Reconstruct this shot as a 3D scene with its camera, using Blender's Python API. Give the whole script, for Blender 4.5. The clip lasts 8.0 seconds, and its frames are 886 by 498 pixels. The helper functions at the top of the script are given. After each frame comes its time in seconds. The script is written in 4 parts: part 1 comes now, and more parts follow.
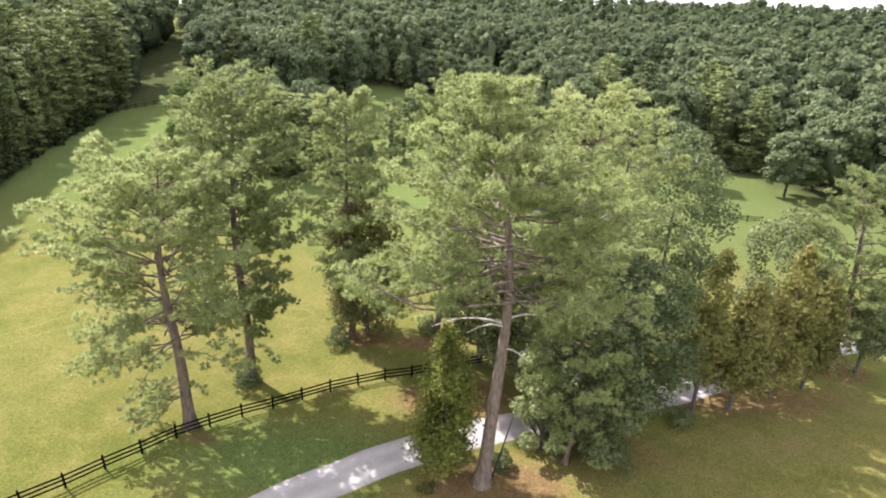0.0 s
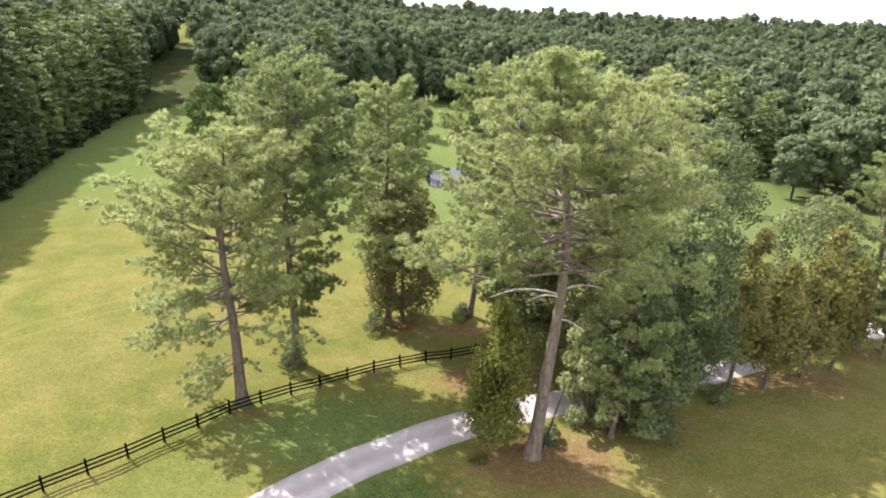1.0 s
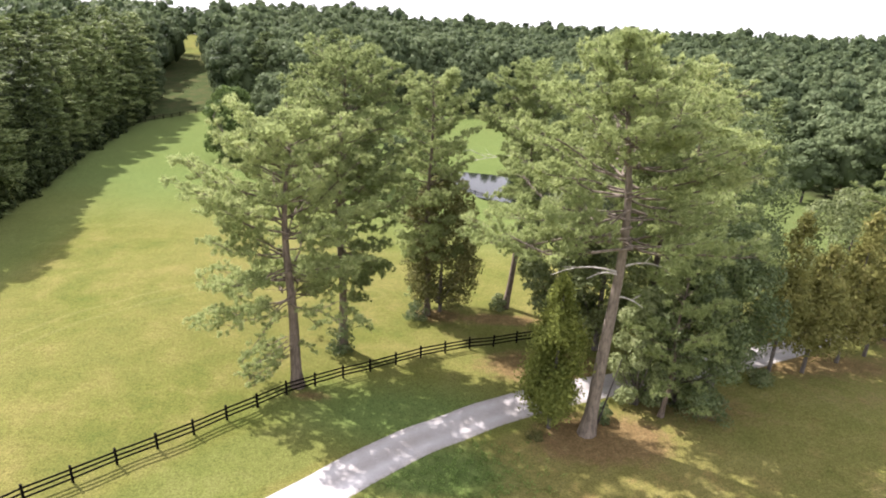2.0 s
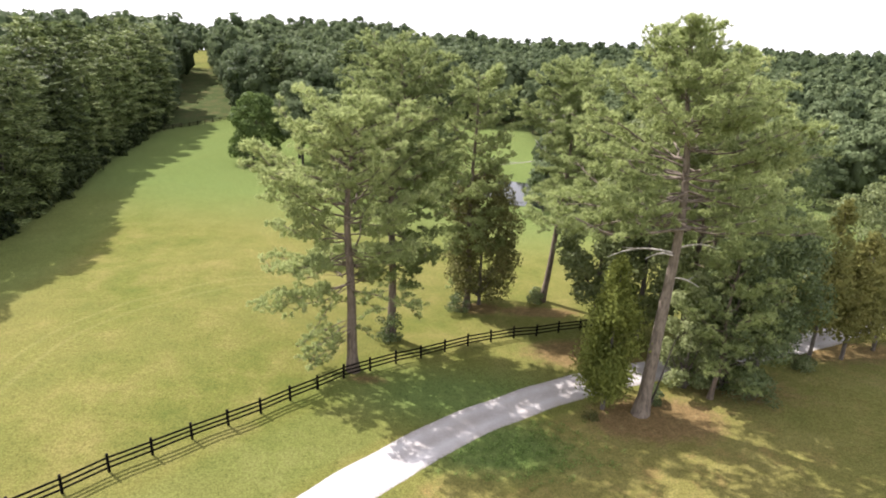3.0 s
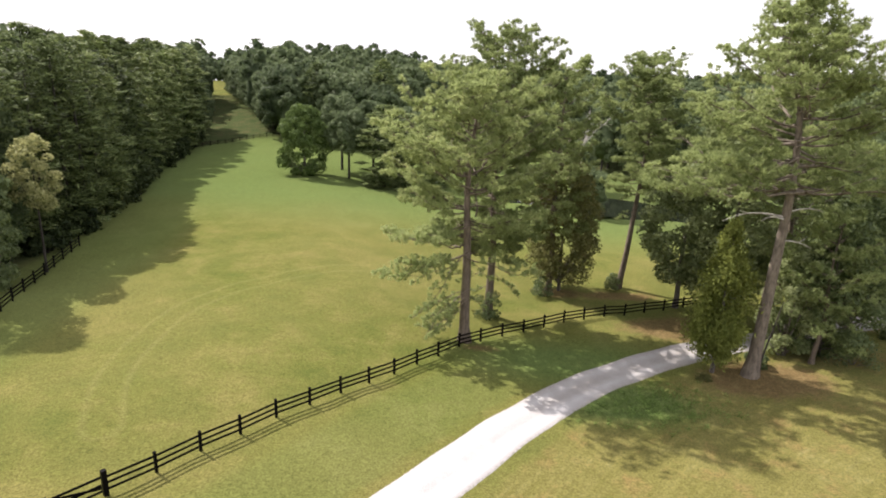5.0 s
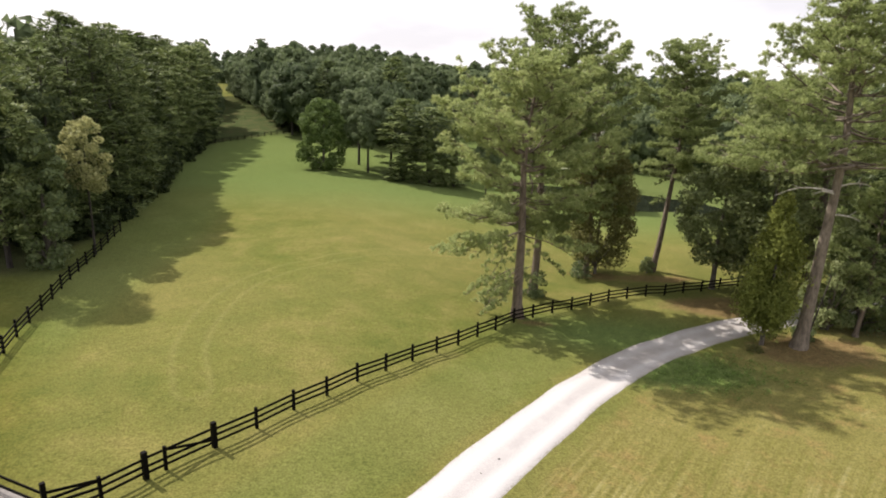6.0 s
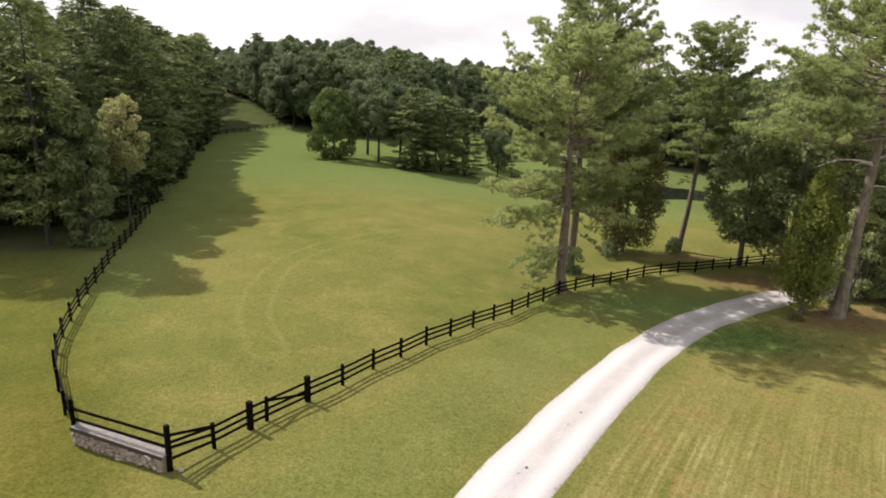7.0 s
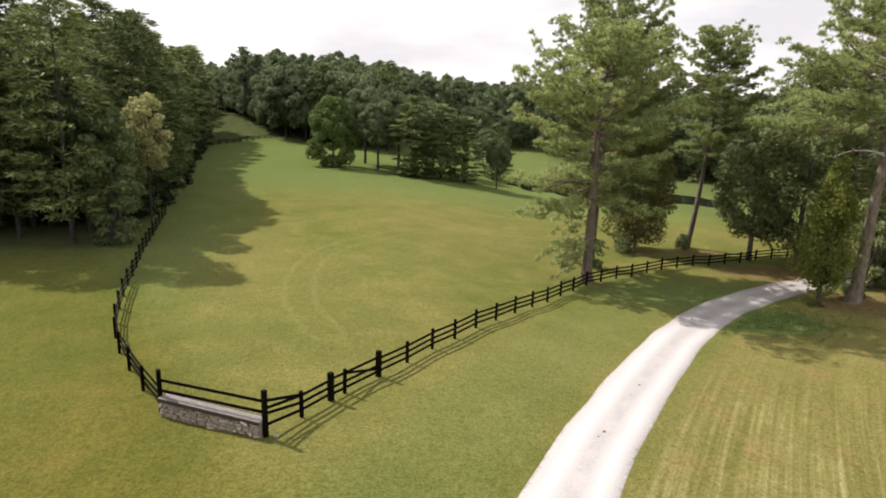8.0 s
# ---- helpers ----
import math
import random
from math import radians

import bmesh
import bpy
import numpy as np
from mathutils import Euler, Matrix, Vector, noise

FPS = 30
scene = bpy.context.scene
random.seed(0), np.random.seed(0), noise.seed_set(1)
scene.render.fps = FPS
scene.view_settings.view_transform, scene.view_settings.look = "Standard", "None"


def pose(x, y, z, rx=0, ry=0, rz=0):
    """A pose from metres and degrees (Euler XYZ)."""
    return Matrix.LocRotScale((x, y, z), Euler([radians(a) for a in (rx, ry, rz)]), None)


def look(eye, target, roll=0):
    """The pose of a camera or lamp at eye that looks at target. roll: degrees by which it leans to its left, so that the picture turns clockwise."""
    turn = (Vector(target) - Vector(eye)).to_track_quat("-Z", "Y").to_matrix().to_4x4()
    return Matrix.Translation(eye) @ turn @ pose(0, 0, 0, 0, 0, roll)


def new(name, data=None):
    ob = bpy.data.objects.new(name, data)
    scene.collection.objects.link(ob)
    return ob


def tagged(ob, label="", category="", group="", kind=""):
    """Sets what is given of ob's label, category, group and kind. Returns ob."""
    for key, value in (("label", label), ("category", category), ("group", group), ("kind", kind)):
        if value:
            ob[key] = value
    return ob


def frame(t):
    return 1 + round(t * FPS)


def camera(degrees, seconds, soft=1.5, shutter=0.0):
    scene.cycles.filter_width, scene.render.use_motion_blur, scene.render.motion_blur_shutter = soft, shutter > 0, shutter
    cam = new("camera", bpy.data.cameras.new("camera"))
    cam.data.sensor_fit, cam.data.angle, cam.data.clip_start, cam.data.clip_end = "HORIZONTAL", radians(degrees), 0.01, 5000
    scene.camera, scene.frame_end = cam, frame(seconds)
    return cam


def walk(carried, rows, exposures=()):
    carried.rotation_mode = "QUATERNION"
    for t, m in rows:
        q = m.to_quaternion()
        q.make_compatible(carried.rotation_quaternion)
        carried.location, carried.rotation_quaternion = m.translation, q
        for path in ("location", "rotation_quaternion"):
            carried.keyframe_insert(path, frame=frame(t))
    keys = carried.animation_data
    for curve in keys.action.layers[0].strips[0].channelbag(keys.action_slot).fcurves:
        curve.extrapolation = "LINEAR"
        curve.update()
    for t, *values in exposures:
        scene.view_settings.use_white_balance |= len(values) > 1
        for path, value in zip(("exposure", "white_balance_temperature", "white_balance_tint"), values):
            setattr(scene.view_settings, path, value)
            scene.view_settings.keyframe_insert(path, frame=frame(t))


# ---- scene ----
cam = camera(72.4, 8.0, soft=1.9)
PATH = [
    (0, (1.265, -0.403, 30.867), (1.236, 1.439, 30.088), 1.9),
    (0.5, (-0.601, -1.689, 29.859), (-0.618, 0.162, 29.1), 2.1),
    (1, (-2.776, -2.762, 28.833), (-2.784, -0.902, 28.098), 2.1),
    (1.5, (-5.006, -3.716, 27.877), (-5.003, -1.847, 27.164), 2.2),
    (3, (-11.639, -6.771, 24.959), (-11.619, -4.876, 24.32), 2.3),
    (3.5, (-13.769, -7.692, 24.021), (-13.748, -5.787, 23.411), 2.2),
    (4, (-16.243, -8.677, 22.97), (-16.218, -6.764, 22.386), 2.1),
    (4.5, (-18.495, -9.438, 21.914), (-18.467, -7.518, 21.354), 2.0),
    (6, (-26.065, -11.786, 18.769), (-26.005, -9.857, 18.244), 2.0),
    (6.5, (-28.615, -12.282, 17.74), (-28.531, -10.354, 17.214), 2.1),
    (7, (-31.154, -12.777, 16.671), (-31.044, -10.85, 16.147), 2.1),
    (7.5, (-33.425, -13.308, 15.653), (-33.277, -11.376, 15.155), 2.1),
    (8, (-35.669, -13.723, 14.738), (-35.484, -11.787, 14.27), 2.0),
]
EXPOSURES = [(0, 1.36, 6100, 23), (1.5, 1.33, 6100, 23), (3.0, 1.12, 6160, 21), (4.5, 0.88, 6230, 20), (6.0, 0.53, 6470, 17), (8.0, 0.42, 6540, 17)]
walk(cam, [(t, look(eye, target, roll)) for t, eye, target, roll in PATH], EXPOSURES)

# ---- world, sun ----
SUN_AZ = (-0.81, 0.586)      # towards the sun, on the ground
SUN_EL = 46.5

world = bpy.data.worlds.new("world")
scene.world = world
world.use_nodes = True
wn, wl = world.node_tree.nodes, world.node_tree.links
wn.clear()
w_out = wn.new("ShaderNodeOutputWorld")
w_bg = wn.new("ShaderNodeBackground")
w_sky = wn.new("ShaderNodeTexSky")
w_sky.sky_type = "NISHITA"
w_sky.sun_disc = False
w_sky.sun_elevation = radians(SUN_EL)
w_sky.sun_rotation = math.atan2(SUN_AZ[0], SUN_AZ[1])
w_sky.air_density, w_sky.dust_density = 1.0, 3.0
w_scale = wn.new("ShaderNodeVectorMath")
w_scale.operation = "SCALE"
w_scale.inputs["Scale"].default_value = 0.10
w_geo = wn.new("ShaderNodeTexCoord")
w_map = wn.new("ShaderNodeMapping")
w_map.inputs["Scale"].default_value = (1.0, 1.0, 3.5)
w_noise = wn.new("ShaderNodeTexNoise")
w_noise.inputs["Scale"].default_value = 2.6
w_noise.inputs["Detail"].default_value = 5.0
w_ramp = wn.new("ShaderNodeValToRGB")
w_ramp.color_ramp.elements[0].position, w_ramp.color_ramp.elements[0].color = 0.36, (0.60, 0.60, 0.60, 1)
w_ramp.color_ramp.elements[1].position, w_ramp.color_ramp.elements[1].color = 0.56, (0.84, 0.83, 0.80, 1)
w_mix = wn.new("ShaderNodeMix")
w_mix.data_type = "RGBA"
w_sep = wn.new("ShaderNodeSeparateXYZ")
w_haze = wn.new("ShaderNodeMapRange")
w_haze.inputs["From Min"].default_value, w_haze.inputs["From Max"].default_value = 0.10, 0.75
w_haze.inputs["To Min"].default_value, w_haze.inputs["To Max"].default_value = 0.92, 0.72
wl.new(w_geo.outputs["Generated"], w_map.inputs["Vector"])
wl.new(w_geo.outputs["Generated"], w_sep.inputs["Vector"])
wl.new(w_sep.outputs["Z"], w_haze.inputs["Value"])
wl.new(w_haze.outputs["Result"], w_mix.inputs["Factor"])
wl.new(w_map.outputs["Vector"], w_noise.inputs["Vector"])
wl.new(w_noise.outputs["Fac"], w_ramp.inputs["Fac"])
wl.new(w_sky.outputs["Color"], w_scale.inputs[0])
wl.new(w_scale.outputs[0], w_mix.inputs["A"])
wl.new(w_ramp.outputs["Color"], w_mix.inputs["B"])
wl.new(w_mix.outputs["Result"], w_bg.inputs["Color"])
w_bg.inputs["Strength"].default_value = 1.12
wl.new(w_bg.outputs["Background"], w_out.inputs["Surface"])

sun_data = bpy.data.lights.new("sun", "SUN")
sun_data.energy = 5.0
sun_data.angle = radians(0.7)
sun_data.color = (1.0, 0.94, 0.83)
sun = new("sun", sun_data)
ce = math.cos(radians(SUN_EL))
sun.matrix_world = look((SUN_AZ[0] * ce * 100, SUN_AZ[1] * ce * 100, 100 * math.sin(radians(SUN_EL))), (0, 0, 0))


# ---- materials ----
class Nodes:
    """A small wrapper that builds one node material."""

    def __init__(self, name):
        self.mat = bpy.data.materials.new(name)
        self.mat.use_nodes = True
        self.t = self.mat.node_tree
        self.t.nodes.clear()
        self.out = self.t.nodes.new("ShaderNodeOutputMaterial")

    def n(self, kind, **values):
        node = self.t.nodes.new("ShaderNode" + kind)
        for key, value in values.items():
            setattr(node, key, value)
        return node

    def put(self, socket, value):
        if isinstance(value, bpy.types.NodeSocket):
            self.t.links.new(value, socket)
        elif value is not None:
            if isinstance(value, tuple) and len(value) == 3 and socket.type == "RGBA":
                value = (*value, 1)
            socket.default_value = value

    def coords(self):
        return self.n("TexCoord").outputs["Object"]

    def world_pos(self):
        return self.n("NewGeometry").outputs["Position"]

    def noise(self, vec, scale, detail=4.0, rough=0.55, stretch=None):
        if stretch:
            m = self.n("Mapping")
            self.put(m.inputs["Vector"], vec)
            m.inputs["Scale"].default_value = stretch
            vec = m.outputs["Vector"]
        node = self.n("TexNoise")
        self.put(node.inputs["Vector"], vec)
        node.inputs["Scale"].default_value, node.inputs["Detail"].default_value = scale, detail
        node.inputs["Roughness"].default_value = rough
        return node.outputs["Fac"]

    def ramp(self, fac, *stops):
        node = self.n("ValToRGB")
        self.put(node.inputs["Fac"], fac)
        r = node.color_ramp
        while len(r.elements) < len(stops):
            r.elements.new(0.5)
        for e, (p, c) in zip(r.elements, stops):
            e.position, e.color = p, (*c, 1) if isinstance(c, tuple) else (c, c, c, 1)
        return node.outputs["Color"]

    def mix(self, fac, a, b, blend="MIX"):
        node = self.n("Mix", data_type="RGBA", blend_type=blend)
        self.put(node.inputs["Factor"], fac)
        self.put(node.inputs["A"], a)
        self.put(node.inputs["B"], b)
        return node.outputs["Result"]

    def math(self, op, a, b=None, c=None):
        node = self.n("Math", operation=op)
        for s, v in zip(node.inputs, (a, b, c)):
            self.put(s, v)
        return node.outputs["Value"]

    def attr(self, name):
        return self.n("Attribute", attribute_name=name).outputs["Fac"]

    def bump(self, height, strength, distance):
        node = self.n("Bump")
        self.put(node.inputs["Height"], height)
        node.inputs["Strength"].default_value, node.inputs["Distance"].default_value = strength, distance
        return node.outputs["Normal"]

    def principled(self, color, rough=0.8, normal=None, **more):
        p = self.n("BsdfPrincipled")
        self.put(p.inputs["Base Color"], color)
        self.put(p.inputs["Roughness"], rough)
        self.put(p.inputs["Normal"], normal)
        for key, value in more.items():
            self.put(p.inputs[key.replace("_", " ")], value)
        return p.outputs["BSDF"]

    def done(self, shader):
        self.t.links.new(shader, self.out.inputs["Surface"])
        return self.mat


def foliage(name, dark, light, dry=None, through_leaf=0.3, hue=0.5, single=0.55, gloss=0.12):
    """Leaves or needles: two greens, mottled by clump and by leaf, some light passing through."""
    m = Nodes(name)
    pos = m.world_pos()
    island = m.n("NewGeometry").outputs["Random Per Island"]
    tree = m.n("ObjectInfo").outputs["Random"]
    clump = m.noise(pos, 0.55, 3.0)
    fac = m.math("ADD", m.math("MULTIPLY", clump, 0.75), m.math("MULTIPLY_ADD", island, single, (0.55 - single) * 0.5))
    fac = m.math("ADD", fac, m.math("MULTIPLY_ADD", m.math("ADD", tree, m.attr("tone")), hue, -0.40))
    stops = [(0.05, dark), (0.75, light)]
    if dry:
        stops.append((1.0, dry))
    col = m.ramp(fac, *stops)
    leaf = m.principled(col, 0.75 - gloss * 0.7, Specular_IOR_Level=gloss)
    tr = m.n("BsdfTranslucent")
    m.put(tr.inputs["Color"], m.mix(0.5, col, light))
    mix = m.n("MixShader")
    mix.inputs["Fac"].default_value = through_leaf
    m.t.links.new(leaf, mix.inputs[1])
    m.t.links.new(tr.outputs["BSDF"], mix.inputs[2])
    return m.done(mix.outputs["Shader"])


def bark(name, deep, plate, scale):
    m = Nodes(name)
    v = m.coords()
    plates = m.noise(v, scale, 5.0, 0.65, (1.0, 1.0, 0.28))
    fine = m.noise(v, scale * 6, 3.0)
    col = m.mix(0.25, m.ramp(plates, (0.35, deep), (0.62, plate)), m.ramp(fine, (0.3, deep), (0.7, plate)))
    return m.done(m.principled(col, 0.9, m.bump(plates, 0.8, 0.05)))


def grass_material():
    m = Nodes("pasture_grass")
    v = m.world_pos()
    broad = m.noise(v, 0.045, 4.0, 0.6)
    patch = m.noise(v, 0.26, 7.0, 0.72)
    tuft = m.noise(v, 1.7, 6.0, 0.7)
    blade = m.noise(v, 9.0, 4.0, 0.75)
    green = m.ramp(patch, (0.32, (0.074, 0.091, 0.020)), (0.50, (0.103, 0.110, 0.026)), (0.68, (0.150, 0.137, 0.043)))
    straw = m.ramp(broad, (0.38, 0.0), (0.66, 1.0))
    col = m.mix(m.math("MULTIPLY", straw, 0.5), green, (0.165, 0.143, 0.050))
    # lush grass; beside the drive this green also imitates the tint of tree shade
    lush_shade = m.ramp(m.math("MULTIPLY_ADD", m.attr("lush_shade"), 1.0, m.math("MULTIPLY_ADD", patch, 0.6, -0.3)), (0.25, 0.0), (0.9, 1.0))
    col = m.mix(m.math("MULTIPLY", lush_shade, 0.85), col, m.ramp(tuft, (0.3, (0.064, 0.102, 0.030)), (0.7, (0.104, 0.146, 0.043))))
    # rank olive grass, darkened further to imitate lens vignetting in the near corner
    col = m.mix(m.math("MULTIPLY", m.attr("rank_vignette"), 0.75), col, m.ramp(patch, (0.3, (0.050, 0.062, 0.008)), (0.6, (0.090, 0.082, 0.014)), (0.75, (0.125, 0.088, 0.022))))
    # mown hay ground with curved swaths that run along the drive
    lay = m.n("CombineXYZ")
    m.put(lay.inputs["X"], m.math("MULTIPLY", m.attr("roaddist"), 2.1))
    m.put(lay.inputs["Y"], m.math("MULTIPLY", m.attr("along"), 0.035))
    streak = m.noise(lay.outputs["Vector"], 1.55, 3.0, 0.6)
    streak = m.math("MULTIPLY_ADD", m.math("SUBTRACT", streak, 0.5), m.attr("rows"), 0.5)
    swath = m.math("ADD", m.math("MULTIPLY", streak, 0.58), m.math("ADD", m.math("MULTIPLY", patch, 0.26), m.math("MULTIPLY", tuft, 0.16)))
    swath = m.ramp(swath, (0.36, (0.086, 0.098, 0.022)), (0.45, (0.124, 0.113, 0.033)), (0.53, (0.156, 0.140, 0.046)), (0.63, (0.236, 0.218, 0.096)))
    mown = m.ramp(m.math("MULTIPLY_ADD", m.attr("mown"), 1.0, m.math("MULTIPLY_ADD", patch, 0.5, -0.25)), (0.30, 0.0), (0.75, 1.0))
    col = m.mix(m.math("MULTIPLY", mown, 0.92), col, swath)
    rusty = m.ramp(m.noise(v, 0.45, 5.0, 0.7), (0.52, 0.0), (0.70, 0.5))
    col = m.mix(m.math("MULTIPLY", mown, rusty), col, (0.20, 0.125, 0.055))
    worn = m.ramp(m.math("MULTIPLY_ADD", patch, 0.3, m.math("ABSOLUTE", m.math("SUBTRACT", m.attr("wheel"), 1.0))), (0.12, 1.0), (0.50, 0.0))
    col = m.mix(m.math("MULTIPLY", worn, 0.20), col, (0.24, 0.21, 0.085))
    # needle litter and bare red-brown soil under the trees
    litter_shade = m.ramp(m.math("MULTIPLY_ADD", m.attr("dirt"), 1.0, m.math("MULTIPLY_ADD", tuft, 0.7, m.math("MULTIPLY_ADD", patch, 0.7, -0.7))), (0.30, 0.0), (0.65, 1.0))
    col = m.mix(m.math("MULTIPLY", litter_shade, 0.8), col, m.ramp(tuft, (0.25, (0.085, 0.052, 0.026)), (0.55, (0.150, 0.092, 0.046)), (0.8, (0.22, 0.17, 0.085))))
    # rough brush on the slope beyond the far fence; leaf litter plus woods shade
    # the floor colour is darkened to hold the shade under the trees
    brush_shade = m.math("MULTIPLY", m.attr("brush_shade"), 0.9)
    col = m.mix(brush_shade, col, m.ramp(m.noise(v, 0.35, 6.0, 0.7), (0.3, (0.020, 0.028, 0.012)), (0.52, (0.036, 0.040, 0.017)), (0.72, (0.066, 0.046, 0.025))))
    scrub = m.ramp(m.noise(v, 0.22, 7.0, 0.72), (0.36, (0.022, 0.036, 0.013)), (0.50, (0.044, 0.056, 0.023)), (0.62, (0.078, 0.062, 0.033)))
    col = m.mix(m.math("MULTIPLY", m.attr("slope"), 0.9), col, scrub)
    speck = m.math("ADD", m.math("MULTIPLY", blade, 0.72), m.math("MULTIPLY", m.noise(v, 3.6, 5.0, 0.7), 0.28))
    col = m.mix(0.60, col, m.ramp(speck, (0.37, 0.14), (0.50, 0.50), (0.63, 0.86)), "OVERLAY")
    height = m.math("ADD", m.math("MULTIPLY", tuft, 0.8), m.math("MULTIPLY", blade, 0.4))
    return m.done(m.principled(col, 0.85, m.bump(height, 0.6, 0.16), Specular_IOR_Level=0.0, Sheen_Weight=0.13, Sheen_Roughness=0.45, Sheen_Tint=(0.62, 0.74, 0.34)))


def gravel_material():
    m = Nodes("pale_gravel")
    v = m.world_pos()
    big = m.noise(v, 0.7, 5.0, 0.65)
    fine = m.noise(v, 14.0, 4.0, 0.8)
    across = m.attr("across")
    track = m.ramp(m.math("ADD", m.math("ABSOLUTE", m.math("SUBTRACT", m.math("ABSOLUTE", across), 0.48)), m.math("MULTIPLY_ADD", big, 0.4, -0.2)), (0.05, 1.0), (0.35, 0.0))
    col = m.mix(0.5, m.ramp(big, (0.3, (0.32, 0.306, 0.297)), (0.7, (0.455, 0.440, 0.430))), m.ramp(fine, (0.3, (0.235, 0.222, 0.214)), (0.7, (0.53, 0.515, 0.505))))
    col = m.mix(m.math("MULTIPLY", track, 0.5), col, (0.58, 0.578, 0.582))
    # brown-grey tint carries the tree shade on the drive, with some leaf litter
    shade_tint = m.math("MULTIPLY", m.attr("litter_shade"), m.ramp(big, (0.3, 0.6), (0.7, 0.25)))
    col = m.mix(shade_tint, col, m.ramp(fine, (0.3, (0.16, 0.135, 0.112)), (0.7, (0.33, 0.295, 0.255))))
    edge = m.ramp(m.math("ADD", m.math("ABSOLUTE", across), m.math("MULTIPLY_ADD", m.noise(v, 5.0, 6.0, 0.75), 0.50, -0.25)), (0.84, 0.0), (1.0, 1.0))
    col = m.mix(edge, col, m.ramp(fine, (0.3, (0.09, 0.10, 0.03)), (0.7, (0.19, 0.165, 0.075))))
    return m.done(m.principled(col, 0.95, m.bump(fine, 0.5, 0.03), Specular_IOR_Level=0.1))


def black_paint():
    m = Nodes("weathered_black_paint")
    v = m.coords()
    grain = m.noise(v, 9.0, 5.0, 0.65, (0.3, 3.0, 3.0))
    col = m.ramp(grain, (0.35, (0.002, 0.002, 0.002)), (0.66, (0.006, 0.005, 0.004)), (0.85, (0.018, 0.014, 0.011)))
    return m.done(m.principled(col, 0.62, m.bump(grain, 0.3, 0.01), Specular_IOR_Level=0.05))


def stone_material():
    m = Nodes("field_stone")
    v = m.world_pos()
    one = m.n("ObjectInfo").outputs["Random"]
    mott = m.noise(v, 6.0, 5.0, 0.65)
    col = m.mix(0.5, m.ramp(one, (0.0, (0.20, 0.16, 0.12)), (0.4, (0.36, 0.30, 0.24)), (0.7, (0.27, 0.20, 0.15)), (1.0, (0.46, 0.41, 0.34))), m.ramp(mott, (0.3, (0.16, 0.132, 0.10)), (0.7, (0.38, 0.33, 0.27))))
    return m.done(m.principled(col, 0.9, m.bump(mott, 0.6, 0.02)))


def plain(name, low, high, scale, rough, bump=0.3):
    m = Nodes(name)
    f = m.noise(m.world_pos(), scale, 5.0, 0.65)
    return m.done(m.principled(m.ramp(f, (0.3, low), (0.7, high)), rough, m.bump(f, bump, 0.02)))


def water_material():
    m = Nodes("pond_water")
    f = m.noise(m.world_pos(), 2.5, 3.0, 0.6, (1.0, 2.5, 1.0))
    return m.done(m.principled((0.012, 0.015, 0.010), 0.04, m.bump(f, 0.06, 0.02), IOR=1.33, Specular_IOR_Level=0.5))


GRASS, GRAVEL, PAINT, STONE, WATER = grass_material(), gravel_material(), black_paint(), stone_material(), water_material()
MORTAR = plain("pale_mortar", (0.17, 0.145, 0.115), (0.29, 0.25, 0.20), 8.0, 0.95)
CAP_PALE = plain("pale_rock", (0.25, 0.23, 0.20), (0.40, 0.38, 0.34), 9.0, 0.9)
CAP_WALL = plain("grey_cap_stone", (0.12, 0.11, 0.10), (0.22, 0.205, 0.19), 5.0, 0.9)
SHADE_BROWN = plain("cap_edge_shade", (0.022, 0.016, 0.013), (0.055, 0.040, 0.032), 6.0, 0.8)
CAP = plain("dark_earth", (0.045, 0.040, 0.036), (0.11, 0.10, 0.09), 5.0, 0.85)
BARK_PINE = bark("pine_bark", (0.068, 0.053, 0.039), (0.232, 0.192, 0.146), 5.0)
BARK_OLD = bark("dark_pine_bark", (0.053, 0.040, 0.029), (0.200, 0.158, 0.116), 5.0)
BARK_GREY = bark("grey_bark", (0.055, 0.047, 0.038), (0.155, 0.135, 0.112), 5.0)
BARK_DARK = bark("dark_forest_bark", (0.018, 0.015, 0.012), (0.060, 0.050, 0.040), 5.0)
DEADWOOD = bark("bare_pale_wood", (0.30, 0.275, 0.235), (0.54, 0.51, 0.46), 6.0)
PINE = foliage("pine_needles", (0.104, 0.143, 0.050), (0.395, 0.455, 0.188), (0.50, 0.51, 0.25), 0.48, 0.5, 0.42, gloss=0.08)
LEAF = foliage("broad_leaves", (0.040, 0.064, 0.025), (0.180, 0.228, 0.088), (0.26, 0.28, 0.13), 0.42, gloss=0.30)
LEAF_PALE = foliage("silvery_broad_leaves", (0.050, 0.074, 0.029), (0.270, 0.312, 0.132), (0.35, 0.38, 0.19), 0.44, 0.5, 0.45, gloss=0.25)
CEDAR = foliage("cedar_sprays", (0.100, 0.124, 0.028), (0.290, 0.320, 0.078), (0.38, 0.36, 0.115), 0.45, 0.4)
CEDAR_DULL = foliage("dull_cedar_sprays", (0.095, 0.104, 0.032), (0.245, 0.244, 0.076), (0.31, 0.27, 0.10), 0.45, 0.4)
VINE = foliage("browning_vine_leaves", (0.058, 0.066, 0.024), (0.190, 0.190, 0.066), (0.31, 0.20, 0.095), 0.4)
LEAF_FRESH = foliage("fresh_green_leaves", (0.036, 0.064, 0.022), (0.150, 0.212, 0.062), (0.21, 0.27, 0.09), 0.36, 0.4, 0.45)
WEED = foliage("weed_leaves", (0.085, 0.138, 0.034), (0.21, 0.30, 0.08), (0.30, 0.29, 0.11), 0.40, 0.4, 0.5)
